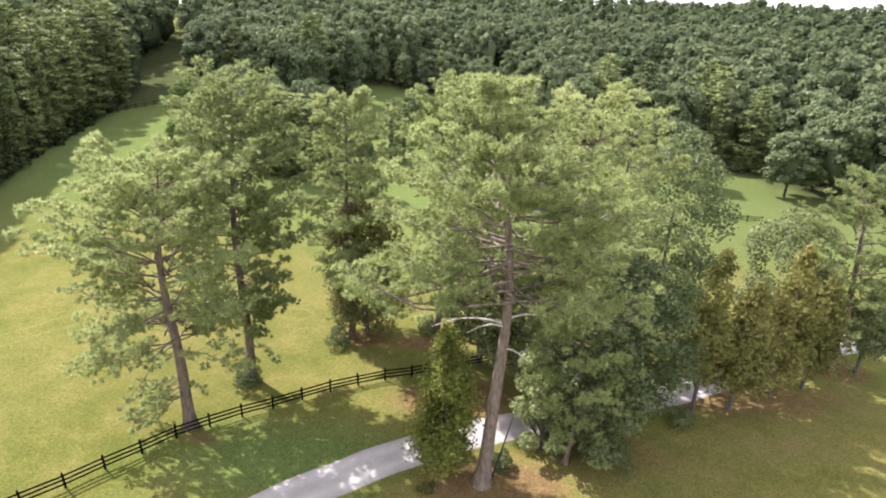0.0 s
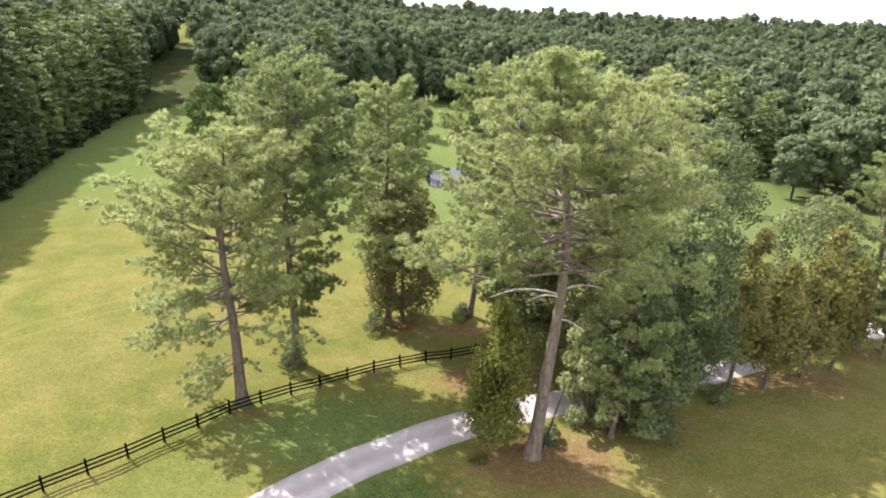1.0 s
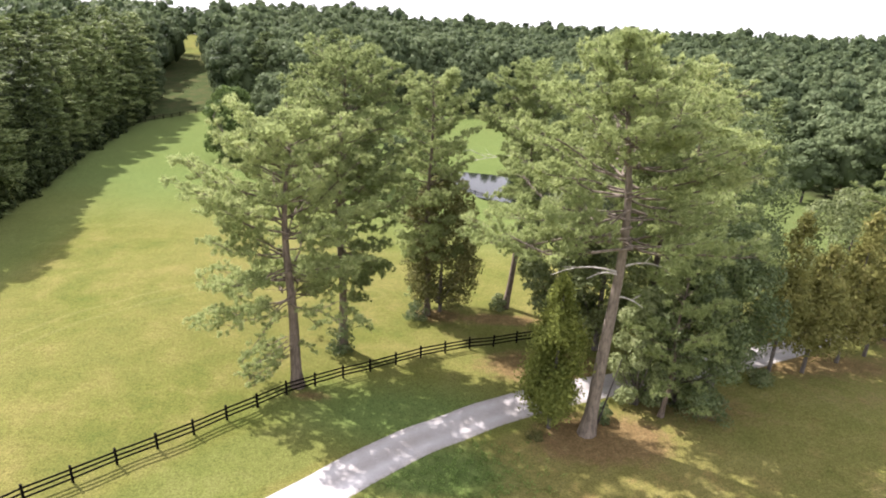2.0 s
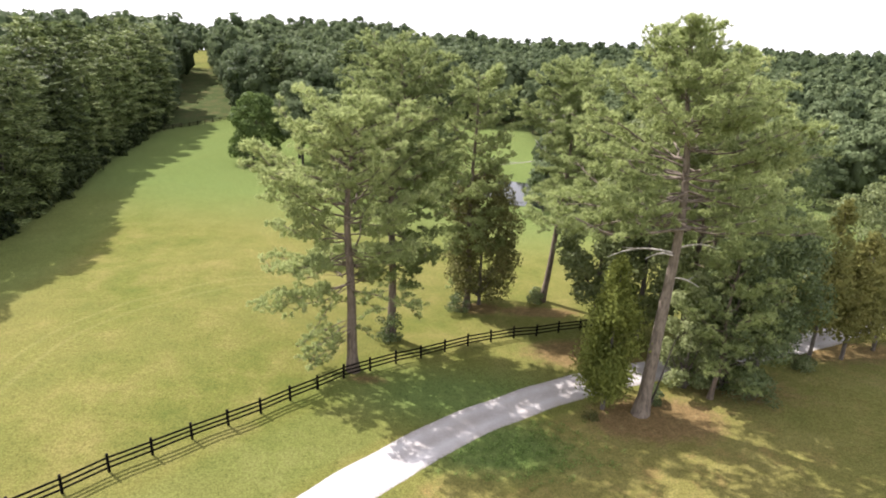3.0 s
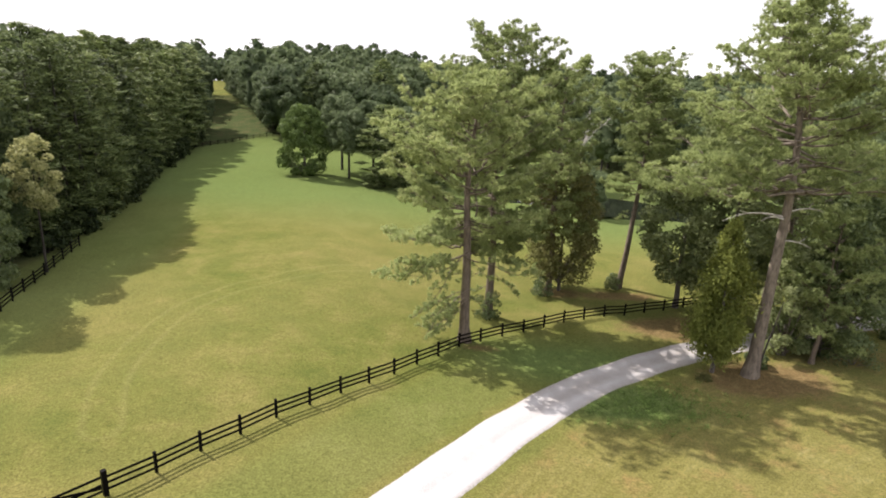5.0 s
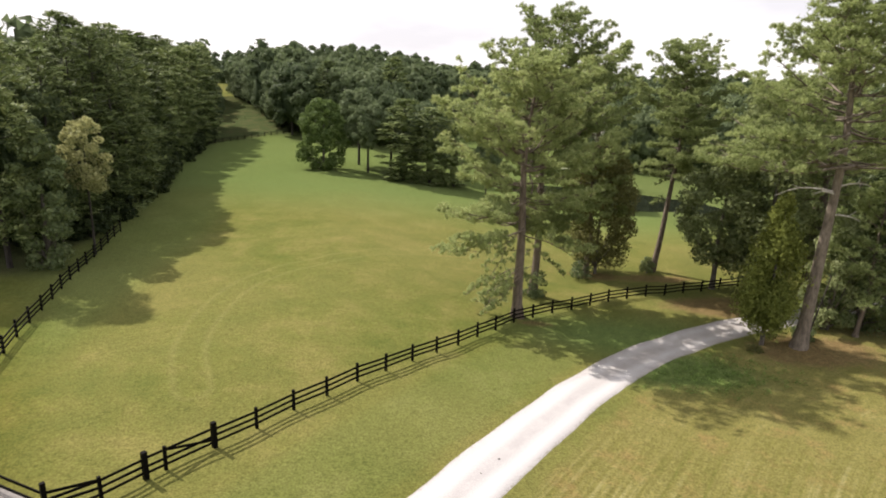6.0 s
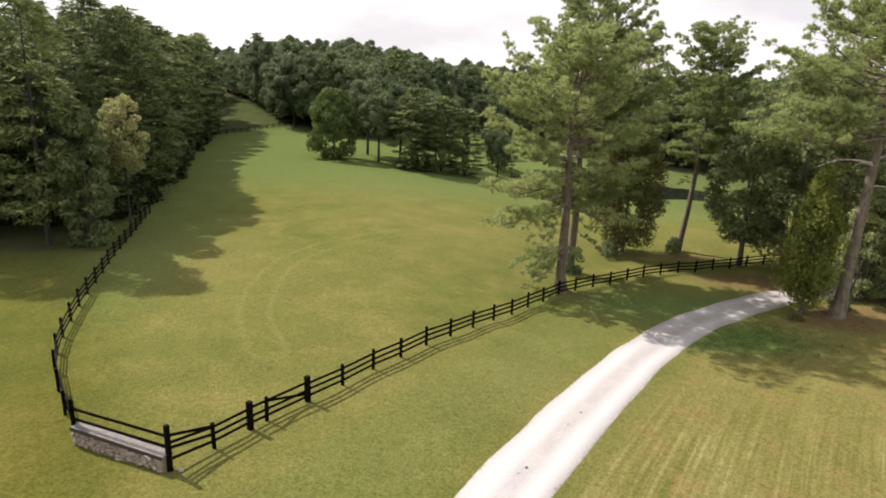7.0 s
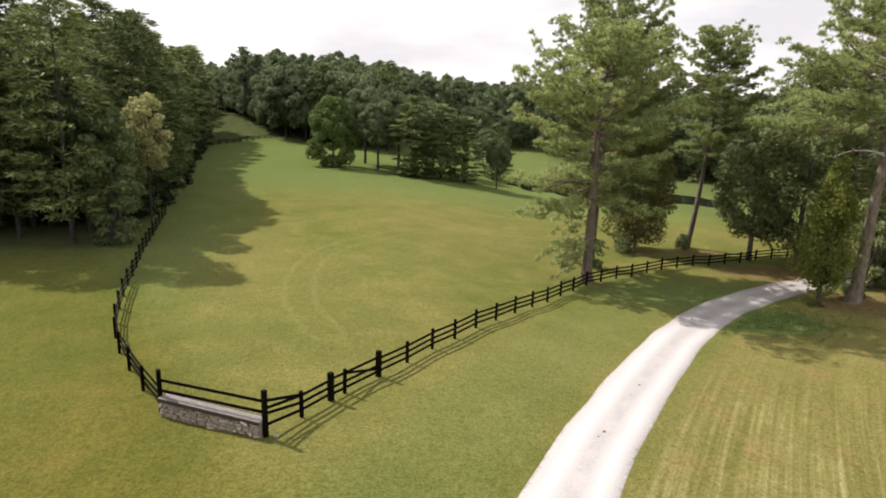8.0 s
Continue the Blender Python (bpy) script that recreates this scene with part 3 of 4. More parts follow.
def pine(seed, height, base, radius, lean=(0, 0), bend=(0, 0), girth=0.34, limbs=60, droop=0.0, low=0, density=1.0, tuft=0.30, side=(0, 0), top=0.1, pad=0.56, cone=2.4, low_side=None, skirt=0.62, tier=1.15, dome=1.3, bare=(0.0, 0.0)):
    """A tall old pine: bare trunk, crooked limbs that turn up at their ends, needles in flat pads with gaps between."""
    r = np.random.default_rng(seed)
    hs = np.linspace(0, 1, 17)
    px = lean[0] * hs + bend[0] * np.sin(math.pi * hs) + 0.14 * np.sin(hs * 9 + seed)
    py = lean[1] * hs + bend[1] * np.sin(math.pi * hs) + 0.14 * np.cos(hs * 8 + seed)
    spine = np.stack([px, py, hs * height * 0.985], 1)
    rad = girth * (1 - hs) ** 0.75 * (1 + 0.5 * np.exp(-hs * 40)) + 0.02
    wood, cs, ws = [tube(spine, rad, 9)], [], []
    tiers = max(4, int((height - base) / tier))
    heights = base + (height - base) * (np.floor(np.arange(limbs) * tiers / limbs) + 0.3 + r.normal(0, 0.20, limbs)) / tiers
    heights = np.clip(heights, base, height * 0.975)
    heights = np.concatenate([heights, r.uniform(base * 0.35, base, low)])
    for k, h in enumerate(heights):
        f = (h - base) / (height - base)
        p0 = np.array([np.interp(h / height, hs, px), np.interp(h / height, hs, py), h])
        az = k * 2.4 + r.normal(0, 0.5)
        if f < 0 and low_side is not None:
            az = low_side + r.normal(0, 0.7)
        # on its open side the trunk stays clear of limbs further up
        if f < bare[1] and abs((az - bare[0] + math.pi) % (2 * math.pi) - math.pi) < 0.75:
            az += math.copysign(0.9, math.sin(az - bare[0]))
        out = np.array([math.cos(az), math.sin(az)])
        if f < 0:
            length = radius * r.uniform(0.30, 0.65)
        else:
            length = radius * (skirt + (1 - skirt) * min(1, f * 3)) * max(0.0, 1 - f ** cone) ** (0.50 + top) * r.uniform(0.55, 1.12) + 0.6
        length = min(length, 0.9 + dome * (height - h))
        length *= 1 + 0.35 * max(0.0, 1 - 1.6 * f) * float(np.dot(out, np.array(side)))
        rise = (-0.22 - droop if f < 0.25 else 0.02 + 0.45 * f) + r.normal(0, 0.12)
        s = np.linspace(0, 1, 8)
        sway = length * (0.10 * np.sin(s * 3 + k) + 0.035 * np.sin(s * 9 + 2 * k))
        lx = p0[0] + out[0] * length * s - sway * out[1]
        ly = p0[1] + out[1] * length * s + sway * out[0]
        lz = p0[2] + length * (rise * s + (0.26 if f >= 0 else -0.26) * s ** 2.2 + 0.03 * np.sin(s * 8 + k))
        line = np.stack([lx, ly, lz], 1)
        lr = 0.014 + 0.012 * length * (1 - s) ** 0.8 * (0.55 if f < 0 else 0.9)
        wood.append(tube(line, lr, 5))
        pads = max(5, int(length * (2.5 if 0 <= f < 0.72 else 2.9) * density))
        for q in range(pads):
            u = 0.20 + 0.80 * (q + r.uniform()) / pads
            stem = np.array([np.interp(u, s, lx), np.interp(u, s, ly), np.interp(u, s, lz)])
            reach = (0.25 + 0.32 * length * (1 - 0.55 * u)) * r.uniform(0.25, 1.0) * (1.0 if f >= 0 else 0.7)
            sa = az + (1 if q % 2 else -1) * r.uniform(0.35, 1.3)
            end = stem + np.array([math.cos(sa) * reach, math.sin(sa) * reach, reach * (r.uniform(-0.05, 0.50) if f >= 0 else r.uniform(-0.7, 0.1))])
            wood.append(tube(np.stack([stem, end]), [0.026, 0.010], 3))
            cs.append(end + np.array([0, 0, 0.08]))
            ws.append(pad * r.uniform(0.60, 1.25) * (1.0 if f >= 0 else 0.55))
    for q in range(11):
        drop = 0.30 * q
        cs.append(spine[-1] + np.array([(0.15 + 0.09 * q) * math.cos(q * 2.4), (0.15 + 0.09 * q) * math.sin(q * 2.4), -drop]) * min(1, q))
        ws.append(pad * (0.55 + 0.02 * q))
    ws = np.array(ws)
    crown = needle_pads(r, np.array(cs), ws, 255 * (ws / 0.62) ** 1.8, tuft, 0.066)
    return merge(wood), crown


def broadleaf(seed, height, radius, base, n_lobes=26, leaves=9000, leaf=0.20, lobe=None, girth=0.28, fork=3, stretch=1.0):
    """A leafy tree: short trunk, forked limbs, crown made of leaf masses with gaps between."""
    r = np.random.default_rng(seed)
    mid, half = (height + base) / 2, (height - base) / 2
    c, size = lobes(r, n_lobes, (0, 0, mid), (radius * 0.84, radius * 0.84, half * 0.9), lobe or radius * 0.34)
    wood = [tube(np.array([[0, 0, 0], [0.05, 0.03, base * 0.5], [0.0, 0.1, base + half * 0.5], [0.1, 0, mid + half * 0.3]]), [girth * 1.35, girth, girth * 0.75, girth * 0.3], 8)]
    for k in range(min(n_lobes, 6 * fork)):
        z0 = base + (c[k, 2] - base) * r.uniform(0.15, 0.5)
        a = np.array([0, 0, z0])
        b = a * 0.5 + c[k] * 0.5 + np.array([0, 0, -0.1 * abs(c[k, 2] - z0)])
        wood.append(tube(np.stack([a, b, c[k]]), [girth * 0.34, girth * 0.2, 0.02], 5))
    p, d = lobe_leaves(r, c, size, leaves, 0.75 * stretch)
    p[:, 2] = np.maximum(p[:, 2], 0.15)
    return merge(wood), leaf_cards(r, p, d, leaf)


def cedar(seed, height, radius, sprays=9000, spray=0.17, skirt=0.9, girth=0.14):
    """A red cedar: a pointed, uneven cone of upswept sprays on a short bare stem."""
    r = np.random.default_rng(seed)
    wood = [tube(np.array([[0, 0, 0], [0.04, 0.02, height * 0.4], [0, 0.03, height * 0.97]]), [girth * 1.3, girth * 0.8, 0.02], 7)]
    k = 90
    f = r.uniform(0, 1, k) ** 1.25
    h = skirt + (height - skirt) * f
    reach = radius * (1 - f) ** 0.72 * (0.55 + 0.45 * np.minimum(1, f * 5 + 0.5)) * r.uniform(0.55, 1.08, k) + 0.10
    az = r.uniform(0, 2 * math.pi, k)
    out = np.stack([np.cos(az), np.sin(az), np.full(k, 0.55)], 1)
    for i in range(0, k, 2):
        a = np.array([0, 0, h[i]])
        wood.append(tube(np.stack([a, a + out[i] * reach[i] * 0.9]), [0.03, 0.008], 4))
    n = sprays
    pick = r.choice(k, n, p=(reach + 0.3) / np.sum(reach + 0.3))
    u = r.uniform(0.25, 1.0, n) ** 0.7
    p = np.stack([np.zeros(n), np.zeros(n), h[pick]], 1) + out[pick] * (reach[pick] * u)[:, None]
    p += r.normal(0, 1, (n, 3)) * (0.16 + 0.16 * reach[pick] * (1 - 0.3 * u))[:, None] * np.array([1, 1, 1.3])
    return merge(wood), leaf_cards(r, p, unit(out[pick] * np.array([1, 1, 0.4])), spray, 0.6, 2.0)


def bush(seed, radius, height, leaves=1500, leaf=0.13):
    r = np.random.default_rng(seed)
    c, size = lobes(r, 9, (0, 0, height * 0.45), (radius * 0.7, radius * 0.7, height * 0.4), radius * 0.42)
    p, d = lobe_leaves(r, c, size, leaves)
    p[:, 2] = np.maximum(p[:, 2], 0.03)
    stems = [tube(np.stack([[0, 0, 0], q]), [0.025, 0.01], 4) for q in c]
    return merge(stems), leaf_cards(r, p, d, leaf)


PINE_MATS, LEAF_MATS = (BARK_OLD, PINE), (BARK_GREY, LEAF)
GROVE = "tall pines by the drive"
tree_thing("pine_tree", -17.9, 36.3, *pine(11, 20.9, 7.4, 6.3, lean=(0.2, 0.0), bend=(-0.5, 0), girth=0.43, limbs=78, droop=0.14, low=12, low_side=3.9, skirt=0.80, bare=(4.9, 0.35), side=(-0.5, -0.1), top=0.0, density=1.05, cone=2.4, dome=1.5), "spreading old pine with low drooping limbs beside the fence", "tree", PINE_MATS, GROVE)
tree_thing("pine_tree", -15.5, 42.9, *pine(12, 25.2, 6.5, 5.5, lean=(0.5, 0.2), bend=(-0.3, 0), girth=0.38, limbs=88, low=3, density=1.05, cone=3.0, top=0.0, droop=0.1, dome=1.6, skirt=0.48, bare=(4.5, 0.4)), "tall straight pine with a broad rounded crown", "tree", PINE_MATS, GROVE)
tree_thing("pine_tree", -8.4, 51.4, *pine(13, 24.2, 6.4, 3.8, girth=0.30, limbs=72, low=2, cone=2.6, top=0.0), "tall narrow pine with a dense dark crown", "tree", PINE_MATS, GROVE)
tree_thing("pine_tree", -0.2, 53.9, *pine(14, 24.6, 11.0, 4.4, lean=(1.2, 0.1), bend=(0.8, 0), girth=0.32, limbs=74, density=1.15, low=2, cone=2.8, top=0.0, tier=0.95), "tall slim pine with a slightly bowed bare trunk", "tree", PINE_MATS, GROVE)
big_pine = tree_thing("pine_tree", 3.9, 32.3, *pine(15, 27.3, 14.2, 9.3, lean=(-0.6, 0.3), bend=(1.2, 0.3), girth=0.48, limbs=84, low=0, density=0.95, top=0.0, cone=1.25, skirt=0.9, tier=1.55, bare=(4.45, 0.4), side=(-0.3, 0.25), dome=0.72), "huge leaning pine with a thick bare trunk and pale dead limbs", "tree", (BARK_PINE, PINE), GROVE)
for az, h, ln, up in ((3.1, 12.6, 4.6, 0.16), (3.5, 12.4, 2.6, 0.28), (0.1, 12.9, 2.8, 0.30), (5.7, 10.8, 1.8, 0.15)):
    s_ = np.linspace(0, 1, 6)
    base_x, base_y = -0.6 * h / 27.3 + 1.2 * math.sin(math.pi * h / 27.3), 0.3 * h / 27.3 + 0.3 * math.sin(math.pi * h / 27.3)
    line_ = np.stack([base_x + math.cos(az) * ln * s_, base_y + math.sin(az) * ln * s_ + 0.15 * np.sin(s_ * 5), h + ln * (up * s_ - 0.25 * s_ ** 3)], 1)
    twig = line_[3] + np.stack([s_ * ln * 0.35 * math.cos(az + 0.7), s_ * ln * 0.35 * math.sin(az + 0.7), s_ * 0.4], 1)
    part("dead_limb", smooth(mesh_of("dead_limb", *merge([tube(line_, 0.085 - 0.065 * s_, 6), tube(twig, 0.035 - 0.025 * s_, 4)]), DEADWOOD)), big_pine, "bare pale dead limb")
stem_s = np.linspace(0, 1, 6)
part("side_stem", smooth(mesh_of("side_stem", *tube(np.stack([0.75 + 1.3 * stem_s, 0.25 + 0.3 * stem_s, 6.0 * stem_s], 1), 0.09 - 0.06 * stem_s, 6), BARK_DARK)), big_pine, "thin dark side stem")
tree_thing("bush", 0.1, 31.5, *bush(75, 0.8, 0.55, 500, 0.10), "patch of dry red-brown weeds beside the drive", "bush", (BARK_GREY, VINE))
tree_thing("pine_tree", 11.6, 44.3, *pine(16, 25.2, 6.0, 6.0, girth=0.34, limbs=66, low=3, cone=2.6, top=0.0, density=0.62), "tall full-crowned pine among leafy trees", "tree", PINE_MATS, GROVE)
tree_thing("pine_tree", 15.8, 50.0, *pine(19, 23.0, 6.0, 5.2, girth=0.32, limbs=50, low=2, cone=2.6, density=0.6), "tall pine standing among leafy trees", "tree", PINE_MATS, GROVE)
tree_thing("pine_tree", 10.2, 34.3, *pine(18, 12.3, 2.5, 3.4, girth=0.18, limbs=36, droop=0.3, low=0, density=0.9), "young drooping pine beside the huge leaning pine", "tree", PINE_MATS, GROVE)
tree_thing("pine_tree", 37.8, 49.2, *pine(17, 18.5, 4.0, 5.2, lean=(-1.5, 0), girth=0.30, limbs=50, low=3, density=0.85), "leaning pine at the edge of the mown ground", "tree", PINE_MATS, GROVE)

tree_thing("cedar_tree", 1.3, 32.8, *cedar(21, 12.2, 2.4, 19000, 0.155, skirt=1.7), "pointed yellow-green cedar beside the gravel drive", "tree", (BARK_GREY, CEDAR))
for k, (x, y, h, w, mat, lab) in enumerate([
        (21.4, 40.7, 14.5, 2.4, CEDAR_DULL, "olive cedar beside the drive"),
        (24.7, 41.3, 11.5, 2.3, CEDAR_DULL, "dull brownish cedar beside the drive"),
        (29.0, 43.4, 14.0, 2.5, CEDAR_DULL, "olive cedar beside the drive"),
        (32.6, 45.0, 11.0, 2.2, CEDAR_DULL, "dull brownish cedar beside the drive"),
        (39.6, 48.6, 9.5, 2.2, LEAF, "dark green cedar beside a leaning pine")]):
    tree_thing("cedar_tree", x, y, *cedar(30 + k, h, w * 1.12, 8000, 0.20, skirt=2.4), lab, "tree", (BARK_GREY, mat), "cedars along the drive")

tree_thing("vine_covered_tree", -7.0, 52.6, *broadleaf(41, 15.0, 4.0, 0.4, 46, 18000, 0.21, lobe=1.45, girth=0.2), "leafy tree hung with browning vines beside a pine", "tree", (BARK_GREY, VINE))
tree_thing("broadleaf_tree", 7.5, 45.0, *broadleaf(42, 22.5, 5.4, 1.0, 60, 17000, 0.26, lobe=1.6), "tall leafy tree with pale silvery leaves behind the drive", "tree", (BARK_GREY, LEAF_PALE))
tree_thing("broadleaf_tree", 4.2, 48.0, *broadleaf(43, 15.0, 4.6, 2.4, 48, 13000, 0.26, lobe=1.35), "leafy tree with pale leaves down to the ground", "tree", (BARK_GREY, LEAF_PALE))
tree_thing("vine_covered_tree", 11.7, 36.2, *broadleaf(44, 13.0, 3.8, -0.6, 40, 17000, 0.19, girth=0.24), "tree wrapped in green vines beside a young pine", "tree", (BARK_GREY, LEAF))
tree_thing("broadleaf_tree", 15.4, 38.4, *broadleaf(45, 14.5, 4.1, 2.6, 42, 16000, 0.20), "full leafy tree overhanging the drive", "tree", LEAF_MATS)
tree_thing("broadleaf_tree", 8.6, 36.0, *broadleaf(46, 10.5, 2.5, -0.3, 28, 8000, 0.19), "small pale-leaved tree behind a young pine", "tree", (BARK_GREY, LEAF_PALE))
tree_thing("broadleaf_tree", 21.5, 53.0, *broadleaf(47, 21.5, 5.6, 1.5, 48, 15000, 0.24), "tall leafy tree behind the cedars", "tree", LEAF_MATS)
tree_thing("broadleaf_tree", 34.5, 53.5, *broadleaf(48, 15.0, 4.6, 1.0, 34, 10000, 0.24), "pale leafy tree behind the cedars", "tree", (BARK_GREY, LEAF_PALE))
for k, (x, y, w, h) in enumerate([(-15.7, 42.2, 1.6, 2.8), (-9.3, 50.0, 1.5, 2.2), (-0.9, 53.3, 1.0, 2.0), (19.5, 79.0, 2.0, 3.0), (13.5, 34.3, 2.2, 2.6), (5.4, 34.0, 1.0, 1.3), (20.0, 39.3, 1.2, 1.2)]):
    tree_thing("bush", x, y, *bush(60 + k, w, h), "low leafy bush at the foot of a tree", "bush", LEAF_MATS, "bushes under the trees")

# ---- woods ----
BALL = bmesh.new()
bmesh.ops.create_icosphere(BALL, subdivisions=1, radius=1.0)
BALL_V = np.array([v.co[:] for v in BALL.verts])
BALL_F = np.array([[v.index for v in f.verts] for f in BALL.faces])
BALL.free()


def heart(r, c, size, shrink, flat):
    """The shaded inside of each leaf mass, uneven and closed, so that no light shows through it."""
    bv, bf = BALL_V, BALL_F
    out = []
    for q, w in zip(c, size):
        v = bv * (1 + r.normal(0, 0.07, (len(bv), 1))) * w * shrink * np.array([1, 1, flat])
        out.append((v + q, bf))
    return merge(out)


def forest_broadleaf(seed, bits, n_lobes, leaf, h=20.0, w=5.4, b=0.0, under=-0.75):
    """A woodland crown: a dome of leaf masses, rounded and uneven like a cauliflower, round a closed inside."""
    r = np.random.default_rng(seed)
    half = (h - b) / 2
    mid = np.array([0, 0, b + half])
    zz = under + (0.98 - under) * (np.arange(n_lobes) + r.uniform(0, 1, n_lobes)) / n_lobes
    az = np.arange(n_lobes) * 2.4 + r.uniform(0, 0.9, n_lobes)
    flat = np.sqrt(np.maximum(0, 1 - np.abs(zz) ** np.where(zz > 0, 2.3, 4.0)))
    way = np.stack([np.cos(az) * flat, np.sin(az) * flat, zz], 1)
    c = mid + way * np.array([w * 0.72, w * 0.72, half * 0.80]) * r.uniform(0.80, 1.10, (n_lobes, 1))
    size = w * r.uniform(0.26, 0.44, n_lobes) * (1.0 if n_lobes > 8 else 1.5)
    trunk = tube(np.array([[0, 0, -0.3], [0.1, 0, h * 0.4], [0, 0.1, h * 0.8]]), [0.32, 0.24, 0.06], 6)
    deep = 0.78 if n_lobes < 20 else 0.52
    pieces = [heart(r, c, size, 0.66, 0.8), heart(r, mid[None, :] - np.array([0, 0, half * (1 - deep) * (1 if n_lobes < 20 else 0.2)]), np.array([w * 0.60]), 1.0, half * deep / (w * 0.60))]
    k = r.choice(n_lobes, bits, p=size ** 2 / np.sum(size ** 2))
    d = unit(r.normal(0, 1, (bits, 3)) + 0.8 * way[k] + np.array([0, 0, 0.35]))
    p = c[k] + d * (size[k] * r.uniform(0.74, 1.08, bits))[:, None] * np.array([1, 1, 0.85])
    p[:, 2] = np.maximum(p[:, 2], 0.2)
    pieces.append(leaf_bits(r, p, d, leaf, 0.45))
    return trunk, merge(pieces)


def forest_pine(seed, bits, pads, leaf, h=21.0, w=4.2, b=0.6, flat=0.40):
    """A forest pine: a rounded spire of flat needle pads with dark gaps between, round a closed inside."""
    r = np.random.default_rng(seed)
    f = np.clip((np.arange(pads) + r.uniform(0, 1, pads)) / pads, 0, 0.985) ** 0.9
    z = b + (h - b) * f
    reach = w * (1 - f ** 2.2) ** 0.62 * (0.62 + 0.38 * S(f / 0.4)) * r.uniform(0.30, 1.12, pads) ** 0.55
    az = np.arange(pads) * 2.4 + r.normal(0, 0.4, pads)
    out = np.stack([np.cos(az), np.sin(az), np.zeros(pads)], 1)
    c = out * reach[:, None] + np.stack([np.zeros(pads), np.zeros(pads), z + 0.10 * reach * np.where(f < 0.35, -1, 1.2)], 1)
    size = (0.60 + 0.28 * w * (1 - 0.6 * f)) * r.uniform(0.7, 1.25, pads)
    wood = [tube(np.array([[0, 0, -0.3], [0.1, 0, h * 0.4], [0, 0.1, h * 0.97]]), [0.28, 0.2, 0.03], 7)]
    for i in range(0, pads, 3):
        wood.append(tube(np.stack([[0, 0, z[i] - 0.2], c[i]]), [0.05, 0.012], 3))
    k = r.choice(pads, bits, p=size ** 2 / np.sum(size ** 2))
    d = unit(r.normal(0, 1, (bits, 3)) + 0.5 * out[k] + np.array([0, 0, 0.30]))
    p = c[k] + d * (size[k] * r.uniform(0.35, 1.05, bits) ** 0.7)[:, None] * np.array([1, 1, flat])
    p[:, 2] = np.maximum(p[:, 2], 0.15)
    hc = np.array([[0, 0, b + (h - b) * q] for q in (0.10, 0.24, 0.38, 0.52, 0.66, 0.80)])
    core = heart(r, hc, np.array([0.20, 0.23, 0.24, 0.22, 0.18, 0.10]) * w, 1.0, 1.9)
    sprays = spray_bits(r, p, out[k] + d * 0.6, leaf)
    return merge(wood), sprays if bits > 6000 else merge([core, sprays])


def woods_mask(x, y):
    left = (x < left_edge(y) - 1.0) & (y > 39.5)
    far = (y > woods_front(x) + 1.0) & ((x > strip_right(y) + 1.0) | (y > 462))
    return left | far


PROTOS = []
for k in range(4):
    PROTOS.append(("forest_tree", forest_broadleaf(80 + k, 2900, 30, 0.59, w=5.2 + 0.3 * k), WOODS, "leafy forest tree at the edge of the woods"))
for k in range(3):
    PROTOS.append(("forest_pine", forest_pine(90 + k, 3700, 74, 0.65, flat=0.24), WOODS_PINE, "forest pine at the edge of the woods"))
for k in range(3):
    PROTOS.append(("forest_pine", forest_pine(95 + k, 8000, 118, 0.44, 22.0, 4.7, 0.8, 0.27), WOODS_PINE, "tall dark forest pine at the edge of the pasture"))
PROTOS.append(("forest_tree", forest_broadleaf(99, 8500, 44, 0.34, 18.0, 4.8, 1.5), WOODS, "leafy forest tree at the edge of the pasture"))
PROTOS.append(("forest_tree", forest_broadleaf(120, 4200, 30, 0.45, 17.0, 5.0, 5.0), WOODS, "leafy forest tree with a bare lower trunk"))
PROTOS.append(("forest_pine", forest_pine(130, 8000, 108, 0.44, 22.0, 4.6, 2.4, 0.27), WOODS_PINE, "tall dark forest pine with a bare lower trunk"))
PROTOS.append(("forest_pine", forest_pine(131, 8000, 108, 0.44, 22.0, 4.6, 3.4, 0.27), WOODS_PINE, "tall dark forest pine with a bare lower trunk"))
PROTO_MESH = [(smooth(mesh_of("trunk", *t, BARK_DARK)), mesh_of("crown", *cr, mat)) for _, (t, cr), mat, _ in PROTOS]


def forest_tree(kind, x, y, size, wide=1.0, label=""):
    name, _, _, lab = PROTOS[kind]
    root = new(name)
    root.empty_display_size = 0.3
    root.matrix_basis = Matrix.LocRotScale((x, y, gz(x, y) - 0.2), Euler((0, 0, rng.uniform(0, 6.28))), (size * wide, size * wide, size))
    tagged(root, label or lab, "tree", "trees of the woods' edge")
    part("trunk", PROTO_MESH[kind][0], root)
    part("crown", PROTO_MESH[kind][1], root)


taken = []


def clear_of(x, y, gap):
    for a, b in taken:
        if (a - x) ** 2 + (b - y) ** 2 < gap * gap:
            return False
    taken.append((x, y))
    return True


# low growth that closes the foot of the woods, leaves darkened to imitate shade
SCRUB = [(smooth(mesh_of("stems", *t, BARK_DARK)), mesh_of("leaves", *cr, SCRUB_SHADE)) for t, cr in (bush(120, 2.0, 3.2, 480, 0.38), bush(121, 1.7, 4.2, 480, 0.38))]
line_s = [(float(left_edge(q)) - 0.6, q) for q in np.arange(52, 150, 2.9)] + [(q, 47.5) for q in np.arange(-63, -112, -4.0)]


